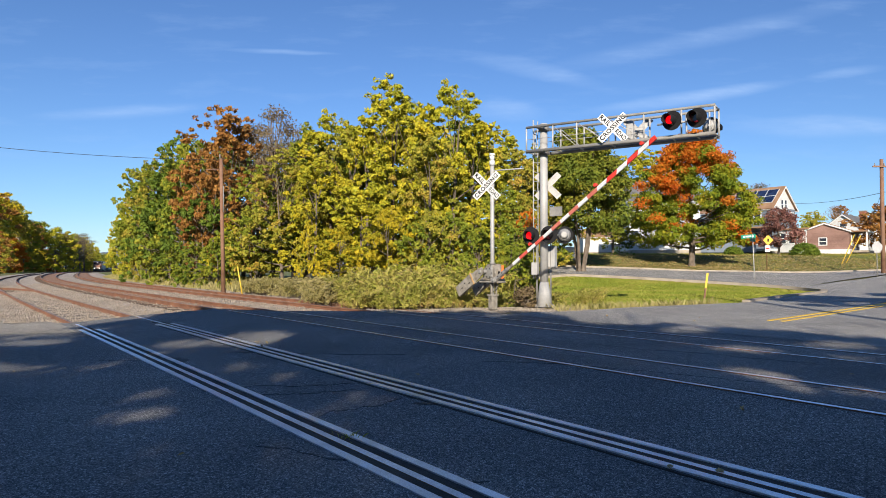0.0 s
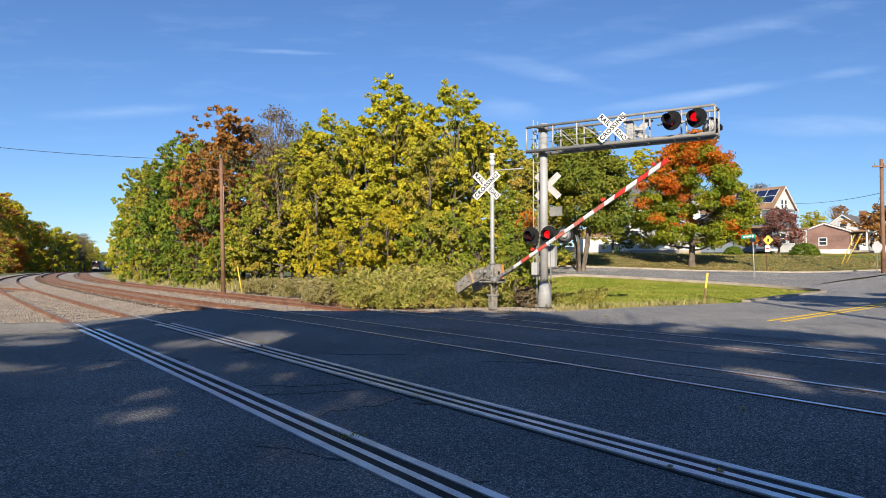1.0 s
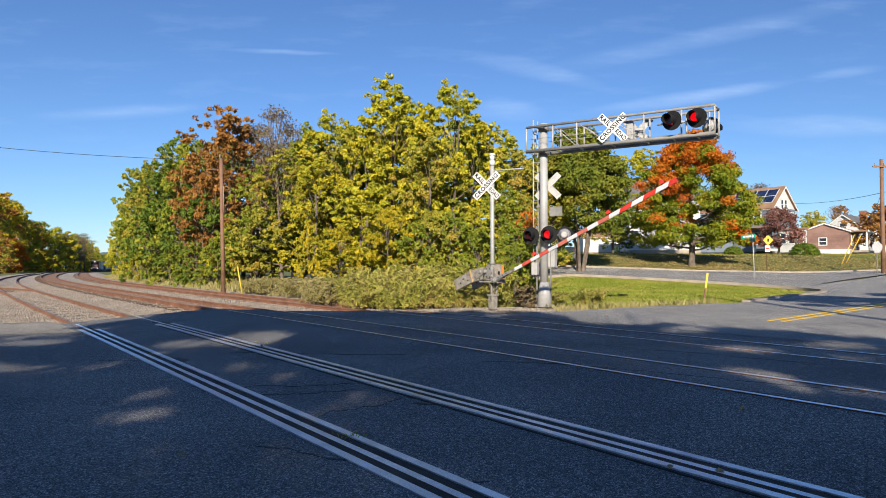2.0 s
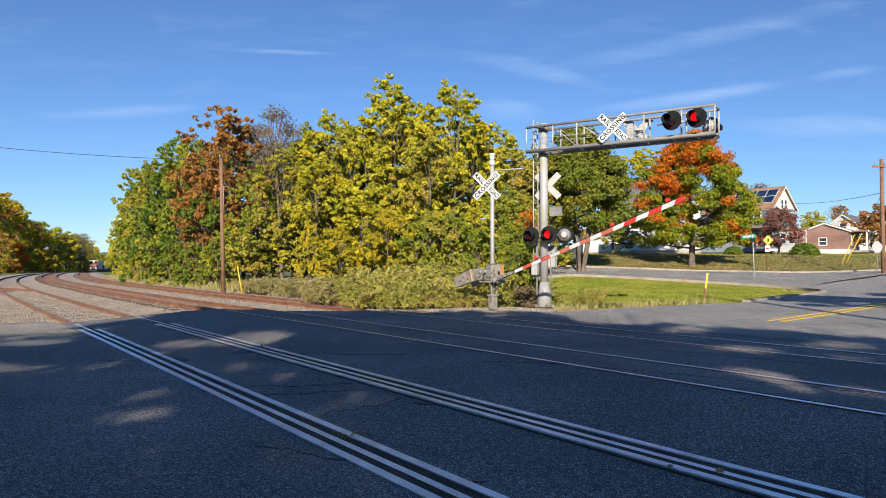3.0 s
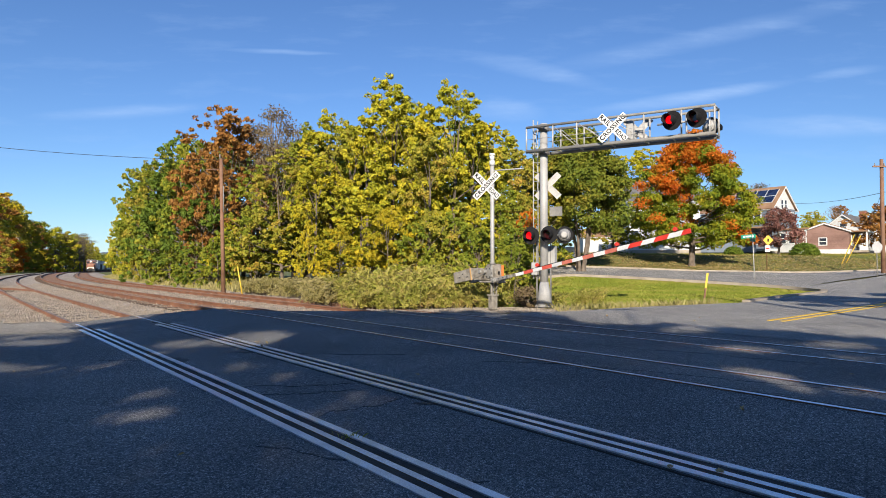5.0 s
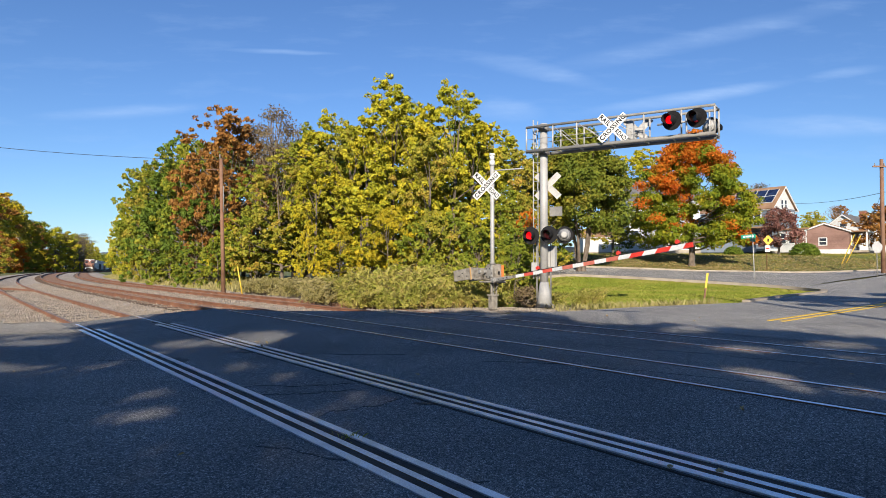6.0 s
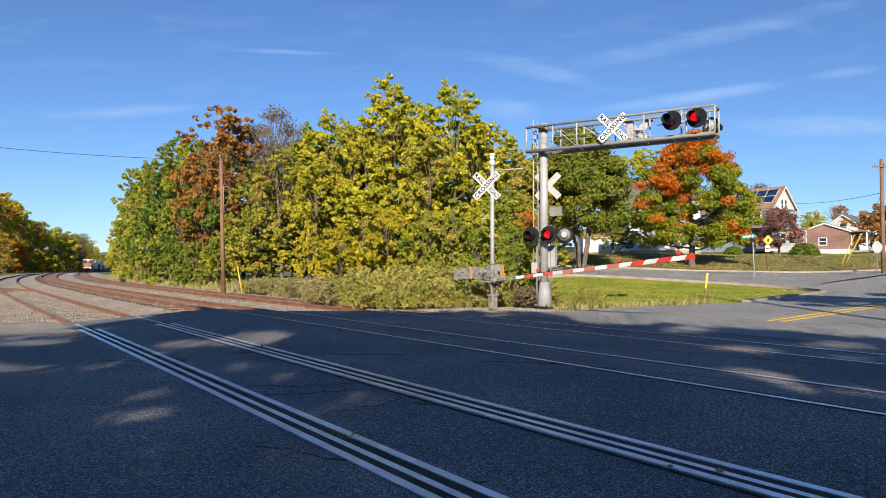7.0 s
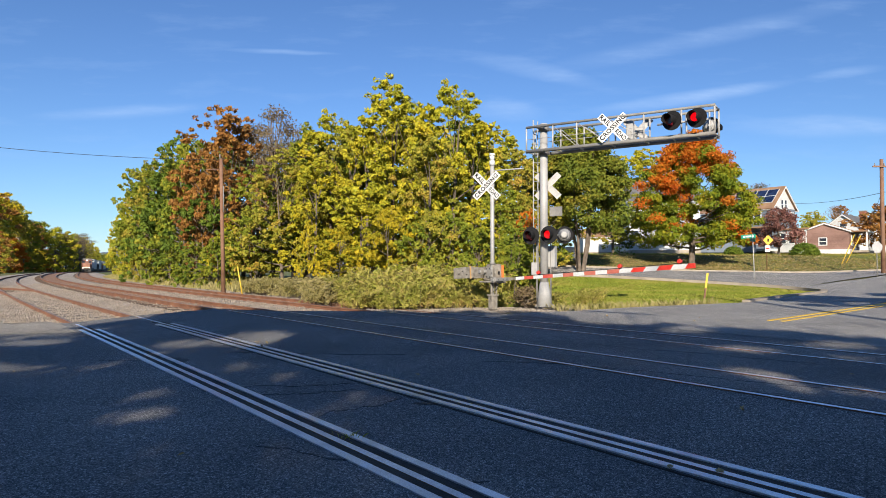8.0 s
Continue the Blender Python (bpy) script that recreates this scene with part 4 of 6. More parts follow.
W4 = tree(14, 12.2, 2.7, 4.0, 80, 3600, 0.08, L_BARE, "half-bare tree with thin brown leaves", 0.17, (0.5, 1.0), limbs=70, group=GW)
W5 = tree(15, 5.0, 2.6, 0.1, 60, 8000, 0.095, L_OLIVE, "low bushy undergrowth tree at the wood's edge", 0.09, (0.36, 0.66), group=GW, shell=0.55, sprays=4)
F1 = tree(21, 13.0, 4.2, 0.3, 100, 7000, 0.22, L_OLIVE, "far autumn tree on the bank across the railway", 0.2, (0.55, 1.1), group=GF)
F2 = tree(22, 12.0, 3.6, 0.2, 90, 6500, 0.21, L_GREEN, "far green tree on the bank across the railway", 0.2, (0.5, 1.0), group=GF)
KIND_H = {W1: 13.5, W2: 11.7, W3: 12.9, W4: 13.2, W5: 5.3, F1: 13.5, F2: 12.5}
TREE_WORDS = {L_YELLOW: "yellow-green leaves", L_GOLD: "golden yellow leaves", L_GREEN: "green leaves", L_DEEP: "deep green leaves", L_OLIVE: "olive and brownish leaves", L_FLAME: "flame orange leaves", L_RUST: "rust-brown leaves"}
F = 1145.0


def at(px, y):
    """The place at distance y on the bearing px."""
    return (px - 784) / F * y, y


def by_bearing(kind, px, y, top, wide=1.0, mtl=None, rot=0, lab=""):
    """A tree on a bearing at a distance, whose top stands at the given elevation."""
    x, _ = at(px, y)
    z = float(land(x, y)[0]) - 0.1
    h = (471 - top) * y / F + CAM_H - z
    s = h / KIND_H[kind]
    c = set_tree(kind, x, y, rot, s * wide, mtl, s, z)
    return tagged(c, lab)


def wood():
    rng = np.random.default_rng(5)
    rows = [  # bearing, distance, top, kind, width, leaves
        (222, 88, 368, W2, 0.75, L_YELLOW), (240, 80, 330, W2, 0.75, L_YELLOW), (258, 74, 298, W2, 0.8, L_GREEN), (272, 69, 282, W2, 1.0, L_GREEN), (298, 66, 270, W3, 1.0, L_OLIVE),
        (328, 60, 236, W2, 0.9, L_DEEP), (352, 54, 240, W2, 0.85, L_GREEN), (398, 49, 186, W3, 0.95, None), (430, 52, 205, W3, 0.9, None), (372, 47, 268, W3, 0.8, None),
        (487, 50, 176, W4, 1.0, None), (460, 53, 205, W4, 1.0, None), (520, 50, 205, W4, 0.9, None), (545, 46, 214, W1, 0.9, L_GREEN), (580, 45, 190, W1, 0.9, None), (618, 44, 215, W1, 0.9, L_OLIVE),
        (500, 42, 262, W1, 0.95, L_OLIVE), (455, 43, 290, W1, 0.95, L_GREEN), (560, 40, 270, W1, 0.9, None),
        (688, 41, 128, W1, 0.95, None), (655, 40, 190, W1, 0.9, None), (735, 40, 178, W1, 0.9, None), (795, 40, 137, W1, 0.95, None), (832, 42, 182, W1, 0.8, L_YELLOW), (760, 37, 230, W1, 0.9, L_OLIVE),
        (862, 45, 226, W2, 0.85, L_OLIVE), (896, 48, 248, W3, 0.9, L_OLIVE), (925, 50, 255, W2, 0.9, L_OLIVE), (950, 54, 282, W2, 0.9, L_GREEN), (880, 38, 330, W2, 0.9, L_GREEN), (918, 40, 340, W2, 0.9, L_OLIVE),
        (845, 36, 360, W2, 0.8, L_YELLOW), (802, 34, 380, W5, 0.8, L_GREEN), (900, 33, 420, W5, 0.7, L_GREEN),
        # lower foliage along the edge
        (640, 35.5, 345, W1, 1.5, L_YELLOW), (690, 34, 372, W5, 0.75, L_GOLD), (735, 33, 400, W5, 0.7, L_GREEN), (765, 34, 380, W5, 0.8, L_OLIVE), (548, 37, 396, W5, 0.4, L_GOLD), (600, 35, 405, W5, 0.7, L_GOLD),
        (445, 43, 372, W5, 0.9, L_OLIVE), (415, 44, 395, W5, 0.9, L_YELLOW), (362, 47, 350, W5, 0.85, L_DEEP), (330, 51, 350, W5, 0.9, L_GREEN), (300, 56, 345, W5, 0.9, L_DEEP),
        (272, 61, 360, W5, 0.95, L_GREEN), (252, 66, 380, W5, 0.9, L_OLIVE), (238, 74, 395, W5, 0.75, L_YELLOW), (224, 84, 410, W5, 0.7, L_YELLOW), (345, 44, 432, W5, 0.9, L_GREEN), (385, 42, 425, W5, 0.9, L_GREEN), (300, 51, 432, W5, 0.9, L_GREEN), (265, 58, 440, W5, 0.9, L_OLIVE),
        # behind, closing the gaps
        (300, 76, 290, F2, 1.3, L_DEEP), (420, 62, 250, F2, 1.3, L_DEEP), (540, 58, 235, F2, 1.3, L_OLIVE), (640, 52, 230, F2, 1.2, L_GREEN), (720, 52, 200, F2, 1.2, L_OLIVE), (800, 52, 220, F2, 1.2, L_GREEN), (1085, 66, 285, W1, 1.0, L_OLIVE),
    ]
    for px, y, top, kind, wide, mtl in rows:
        w = TREE_WORDS.get(mtl)
        lab = ("low bushy tree with " if kind is W5 else "woodland tree with ") + w + " beside the railway" if w else ""
        by_bearing(kind, px, y, top, wide, mtl, rng.uniform(0, 360), lab)
    # the bank across the railway, far down the line
    for s in np.arange(96, 545, 7.0):
        low = int(round((s - 96) / 7.0)) % 2 == 0
        ss = s + rng.uniform(-1.5, 1.5)
        x, y, _ = line(ss, (-6.5 if low else -12.5) + rng.uniform(-1, 1) + (7 if s > 380 else -5 if s > 180 else 0))
        x, y = float(x), float(y)
        px = 784 + F * x / y
        top = float(np.interp(px, [-100, 0, 25, 45, 70, 100, 140, 165, 185], [318, 338, 356, 384, 392, 404, 416, 434, 448])) + rng.uniform(-6, 8)
        h = ((471 - top) * y / F + CAM_H + 0.8) * (0.5 if low else 1.0)
        if px > 172 or px < -60 or h < 2:
            continue
        kind = F1 if rng.random() < 0.5 else F2
        mtl = [L_RUST, L_OLIVE, L_YELLOW, L_GOLD, L_OLIVE, L_FLAME, L_GREEN][int(rng.integers(0, 7))] if px < 110 else [L_OLIVE, L_YELLOW, L_OLIVE][int(rng.integers(0, 3))]
        c = set_tree(kind, x, y, rng.uniform(0, 360), h / KIND_H[kind] * (1.25 if low else 0.95), mtl, h / KIND_H[kind], float(grade(ss)) - 0.4)
        tagged(c, "far tree with " + TREE_WORDS[mtl] + " across the railway")
    for px, y, top, mtl in ((98, 245, 402, L_YELLOW), (116, 265, 410, L_OLIVE), (130, 290, 416, L_GREEN), (148, 310, 420, L_YELLOW), (160, 330, 432, L_OLIVE)):
        by_bearing(F1 if px % 4 else F2, px, y, top, 1.1, mtl, px * 3, "far tree with " + TREE_WORDS[mtl] + " across the railway")
    for px, y, top in ((108, 262, 408), (150, 285, 410), (142, 275, 414)):
        by_bearing(W4, px, y, top, 1.2, None, px)


def yard_trees():
    m1 = tree(31, 11.0, 3.5, 3.3, 300, 52000, 0.12, L_MAPLEGREEN, "dense green maple on the bank by the side street", 0.3, (0.55, 0.95), 0.35, 4, 24, group=GB, shell=0.5)
    x, y = at(1028, 52)
    m1.matrix_basis = pose(x, y, float(land(x, y)[0]) - 0.1)
    m2 = tree(32, 11.5, 4.9, 1.9, 360, 66000, 0.12, L_MAPLE, "maple turning orange at its top, on the grassy bank", 0.28, (0.55, 1.0), 0.36, 1, 26, group=GB, top=L_FLAME, shell=0.5)
    x, y = at(1224, 56)
    m2.matrix_basis = pose(x, y, float(land(x, y)[0]) - 0.1, 0, 0, 20) @ Matrix.Scale(0.95, 4)
    m3 = tree(33, 4.8, 2.3, 1.0, 70, 5500, 0.12, L_PLUM, "small purple-leaved ornamental tree before a house", 0.12, (0.45, 0.75), group=GB)
    x, y = at(1378, 70)
    m3.matrix_basis = pose(x, y, float(land(x, y)[0]) - 0.1)
    KIND_H[m1], KIND_H[m2], KIND_H[m3] = 11.5, 11.5, 5.2
    by_bearing(W2, 1142, 94, 258, 1.1, L_YELLOW, 70, "green and yellow tree behind the maples")
    by_bearing(W2, 956, 60, 300, 0.9, L_OLIVE, 150, "olive-leaved tree behind the signal mast")
    by_bearing(W2, 1440, 110, 372, 1.1, L_YELLOW, 20, "yellow-green tree behind the houses")
    by_bearing(W4, 1482, 130, 360, 1.4, L_RUST, 20, "far reddish-brown tree behind the roofs")
    by_bearing(W3, 1490, 136, 364, 1.0, L_RUST, 80, "far reddish-brown tree behind the roofs")
    by_bearing(W4, 1345, 120, 318, 1.3, None, 20)
    by_bearing(m3, 1562, 74, 362, 1.2, L_RUST, 60, "small rust-leaved tree by the drive")
    by_bearing(W5, 1096, 66, 400, 0.9, L_DEEP, 60, "tall dark evergreen shrub beside the white house")
    by_bearing(m3, 1436, 84, 385, 0.8, L_OLIVE, 60, "sparse small tree beside the brown house")


# openings cut into the unseen crowns to put sun patches on the road: x, y, half width, half depth, openness
SUN_GAPS = [(4.2, 15.8, 1.2, 1.3, 1.0), (5.1, 13.6, 0.6, 0.8, 1.0), (6.3, 15.0, 1.0, 0.9, 1.0), (6.7, 11.0, 0.7, 0.6, 0.98), (4.8, 10.3, 0.7, 0.7, 1.0),
            (5.9, 9.35, 0.65, 0.45, 0.96), (3.75, 7.75, 0.42, 0.6, 1.0), (4.0, 6.8, 0.6, 0.45, 0.88), (-3.3, 11.6, 0.75, 1.1, 1.0), (-4.5, 11.1, 0.55, 0.75, 1.0),
            (-3.1, 6.7, 0.34, 0.5, 1.0), (-2.75, 5.75, 0.36, 0.5, 1.0), (-1.9, 7.65, 0.2, 0.4, 1.0), (-2.7, 8.5, 0.35, 0.4, 0.82), (-5.6, 8.3, 0.45, 0.4, 1.0),
            (-7.1, 11.2, 0.5, 0.6, 1.0), (-2.0, 4.5, 0.4, 0.45, 0.86), (-0.55, 4.0, 0.35, 0.4, 0.9)]


def sun_prune(x0, y0):
    """Trims the unseen crowns so that their shadow ends at a set edge and the sun patches stay open."""
    def keep(rng, c):
        run = np.maximum(c[:, 2], 0) / math.tan(radians(SUN_EL))
        gx, gy = x0 + c[:, 0] + SUN_X * run, y0 + c[:, 1] + run
        wob = 0.25 * np.sin(gx * 3.1) + 0.18 * np.sin(gx * 7.3 + 1) + rng.normal(0, 0.15, len(c))
        reach = np.interp(gx, [-60, -8.3, -7.7, 2.0, 3.3, 5.5, 8, 12, 30], [10.6, 11, 19.2, 19.2, 16.8, 14.2, 11.5, 10.3, 10.3]) + wob
        ok = gy < reach
        for x, y, a, b, p in SUN_GAPS:
            e = ((gx - x) / a) ** 2 + ((gy - y) / b) ** 2 + rng.normal(0, 0.15, len(c))
            ok &= ~((e < 1) & (rng.random(len(c)) < p))
        return ok
    return keep


def shade_trees():
    """Trees added out of view, behind the camera and to its right, whose shade lies over the crossing and the road."""
    # unseen trees beyond the right edge, placed for the shade band on the road
    S2 = tree(42, 8.2, 2.7, 5.0, 55, 5200, 0.16, L_GREEN, "slender green tree added out of view to shade the road", 0.14, (0.5, 0.9), group="roadside trees")
    S2.matrix_basis = pose(14.6, 8.6, 0)
    copy_thing(S2, pose(19.2, 10.5, 0, 0, 0, 130))
    copy_thing(S2, pose(23.5, 13.5, 0, 0, 0, 250))
    spots = [(-8.2 + 3.1 * k, -13.0 - 0.6 * (k % 2)) for k in range(10)] + [(-7.0 + 3.3 * k, -17.0 + 0.7 * (k % 2)) for k in range(6)] + [(-30 + 4.4 * k, -14.0) for k in range(5)]
    for k, (x, y) in enumerate(spots):
        reach = float(np.interp(x, [-60, -9.5, -9, 1.5, 5, 8, 30], [10.6, 11, 19.2, 19.2, 16, 12, 11])) + 1.5
        h = (reach - y) * math.tan(radians(SUN_EL))
        t = tree(50 + k, h, 3.1, 0.6, 100, 9500, 0.19, L_GREEN, "green roadside tree shading the crossing", 0.2, (0.7, 1.15), 0.3, group="roadside trees", prune=sun_prune(x, y))
        t.matrix_basis = pose(x, y, 0)


def edge_shrubs():
    """The red-leaved sapling, and dark leaves that stand in for the shadowed spot by the signal mast."""
    sm = tree(61, 3.6, 0.5, 2.3, 12, 260, 0.08, L_FLAME, "slim sapling with flame red leaves behind the mast", 0.05, (0.25, 0.45), group=GW)
    x, y = at(932, 27)
    sm.matrix_basis = pose(x, y, float(land(x, y)[0]) - 0.1)
    # added clump; its dark brown colour stands for shade beside the mast
    db = tree(62, 0.7, 0.36, 0.05, 34, 1300, 0.04, L_BARE, "dark brown leaves added for the shadowed spot at the mast's foot", 0.03, (0.1, 0.2), name="shrub", category="shrub")
    x, y = at(934, 20.6)
    db.matrix_basis = pose(x, y, -0.05)
    for px, yy, sc in ((905, 24.0, 0.55), (848, 23.5, 0.5), (912, 22.4, 0.4)):
        c = set_tree(W5, *at(px, yy), px, sc * 0.8, L_GREEN, sc, None, "low green shrub among the weeds by the gate")


edge_shrubs()
wood()
yard_trees()
shade_trees()
# the first of each kind takes its own place in the wood
for w, (x, y) in ((W1, at(640, 60)), (W2, at(480, 62)), (W3, at(560, 64)), (W4, at(520, 66)), (W5, at(700, 46))):
    w.matrix_basis = pose(x, y, -0.1)
F1.matrix_basis, F2.matrix_basis = pose(-140, 190, -1), pose(-152, 205, -1)


# ---- kerbs and road paint ----
def strip(name, pts, w, h, material, dz=0.0, label="", category="", step=0.6):
    """A low strip with thickness, along a line over the land."""
    out = []
    for (x0, y0), (x1, y1) in zip(pts[:-1], pts[1:]):
        n = max(1, int(math.hypot(x1 - x0, y1 - y0) / step))
        out += [(x0 + (x1 - x0) * i / n, y0 + (y1 - y0) * i / n) for i in range(n)]
    out.append(pts[-1])
    o = np.array(out)
    t = np.gradient(o, axis=0)
    t /= np.linalg.norm(t, axis=1, keepdims=True)
    nr = np.stack([-t[:, 1], t[:, 0]], 1)
    z = land(o[:, 0], o[:, 1]) + dz
    bm = B()
    rings = []
    for p, q, zz in zip(o, nr, z):
        a, b = p + q * w / 2, p - q * w / 2
        rings.append([bm.verts.new(v) for v in ((*a, zz - 0.1), (*a, zz + h), (*b, zz + h), (*b, zz - 0.1))])
    for r0, r1 in zip(rings[:-1], rings[1:]):
        for i in range(4):
            bm.faces.new((r0[i], r0[(i + 1) % 4], r1[(i + 1) % 4], r1[i]))
    bm.faces.new(rings[0]), bm.faces.new(rings[-1][::-1])
    return tagged(part(name, bm, material), label, category, kind="structure")


def arc_pts(ctrl, n=6):
    """A smooth line through control points."""
    c = np.array([ctrl[0]] + list(ctrl) + [ctrl[-1]], float)
    out = []
    for i in range(1, len(c) - 2):
        for k in range(n):
            t = k / n
            p0, p1, p2, p3 = c[i - 1], c[i], c[i + 1], c[i + 2]
            out.append(tuple(0.5 * (2 * p1 + (p2 - p0) * t + (2 * p0 - 5 * p1 + 4 * p2 - p3) * t * t + (3 * p1 - p0 - 3 * p2 + p3) * t ** 3)))
    out.append(tuple(c[-1]))
    return out


strip("kerb_near", arc_pts([(10.9, 23.3), (14.5, 27.5), (17.5, 30.6), (19.1, 32.5), (20.1, 34.7), (19.6, 37.6), (15.5, 42.0), (10, 45.8), (2, 48.8)]), 0.28, 0.075, CONCRETE, 0.0, "pale worn concrete kerb round the lawn", "kerb")
strip("kerb_far", arc_pts([(44, 55.5), (39, 52.8), (34, 50.8), (22, 51.8), (12, 54.5), (0, 57.3)]), 0.26, 0.11, CONCRETE, 0.0, "concrete kerb below the grassy bank", "kerb")
for off in (-0.13, 0.13):
    pts = [(x - 0.67 * off * 1.15, y + 0.74 * off * 1.15) for x, y in ((7.9, 15.4), (14.9, 21.8), (22, 29.6), (40, 47.5))]
    strip("centre_line", pts, 0.10, 0.012, ROADYELLOW, 0.006, "yellow painted centre line of the road", "road marking")


def cracks():
    rng = np.random.default_rng(3)
    runs = [((-2.9, 7.3), (-0.7, 7.35)), ((-2.3, 6.8), (-0.9, 7.2)), ((-1.15, 5.7), (-0.2, 6.5)), ((-4.9, 9.2), (-4.1, 8.9)), ((-3.4, 10.0), (-0.5, 9.4)), ((0.5, 8.3), (4.4, 6.0)), ((2.4, 10.8), (5.0, 8.8)), ((-7.6, 10.8), (-6.0, 8.4)), ((-1.5, 4.8), (0.3, 4.2))]
    for (x0, y0), (x1, y1) in runs:
        n = 26
        w = np.cumsum(rng.normal(0, 0.035, n + 1))
        bm = B()
        prev = None
        for i in range(n + 1):
            t = i / n
            x, y = x0 + (x1 - x0) * t - (y1 - y0) * 0.1 * w[i], y0 + (y1 - y0) * t + w[i]
            h = (0.004 + 0.013 * rng.random()) * (1.0 if 0 < i < n else 0.2)
            z = float(land(x, y)[0]) + 0.005
            cur = [bm.verts.new((x, y - h, z)), bm.verts.new((x, y + h, z)), bm.verts.new((x, y + h, z - 0.02)), bm.verts.new((x, y - h, z - 0.02))]
            if prev:
                for j in range(4):
                    bm.faces.new((prev[j], prev[(j + 1) % 4], cur[(j + 1) % 4], cur[j]))
            prev = cur
        tagged(part("crack", bm, CRACK), "thin dark crack in the asphalt", "crack", kind="structure")
    for x, y, a, b in ((-3.75, 9.2, 0.22, 0.20), (-3.9, 9.45, 0.12, 0.1), (-0.05, 6.22, 0.24, 0.05), (-3.0, 9.9, 0.16, 0.06)):
        bm = B()
        ring = [bm.verts.new((x + a * math.cos(k / 16 * 6.283) * rng.uniform(0.6, 1.2), y + b * math.sin(k / 16 * 6.283) * rng.uniform(0.6, 1.2), 0)) for k in range(16)]
        bm.faces.new(ring)
        zz = float(land(x, y)[0]) + 0.007
        for v in bm.verts:
            v.co.z = zz
        tagged(part("pothole", bm, CRACK), "small broken dark patch beside the rail", "pothole", kind="structure")


cracks()


# ---- poles, posts, signs, wires ----
def up(px, y, py):
    """Height of a point on a bearing at distance y."""
    return (471 - py) * y / F + CAM_H


def standing(name, px, y, label, category, rz=0, rx=0, ry=0):
    x, _ = at(px, y)
    return thing(name, pose(x, y, float(land(x, y)[0]), rx, ry, rz), label, category)


def sagging(name, a, b, sag, r, label):
    bm = B()
    a, b = Vector(a), Vector(b)
    pts = [a.lerp(b, i / 20) - Vector((0, 0, 4 * sag * (i / 20) * (1 - i / 20))) for i in range(21)]
    side = (b - a).cross(Vector((0, 0, 1))).normalized()
    rings = [[bm.verts.new(p + side * r * math.cos(k * 1.0472) + Vector((0, 0, r * math.sin(k * 1.0472)))) for k in range(6)] for p in pts]
    for u, v in zip(rings[:-1], rings[1:]):
        for k in range(6):
            bm.faces.new((u[k], u[(k + 1) % 6], v[(k + 1) % 6], v[k]))
    return tagged(part(name, bm, CABLE), label, "wire")


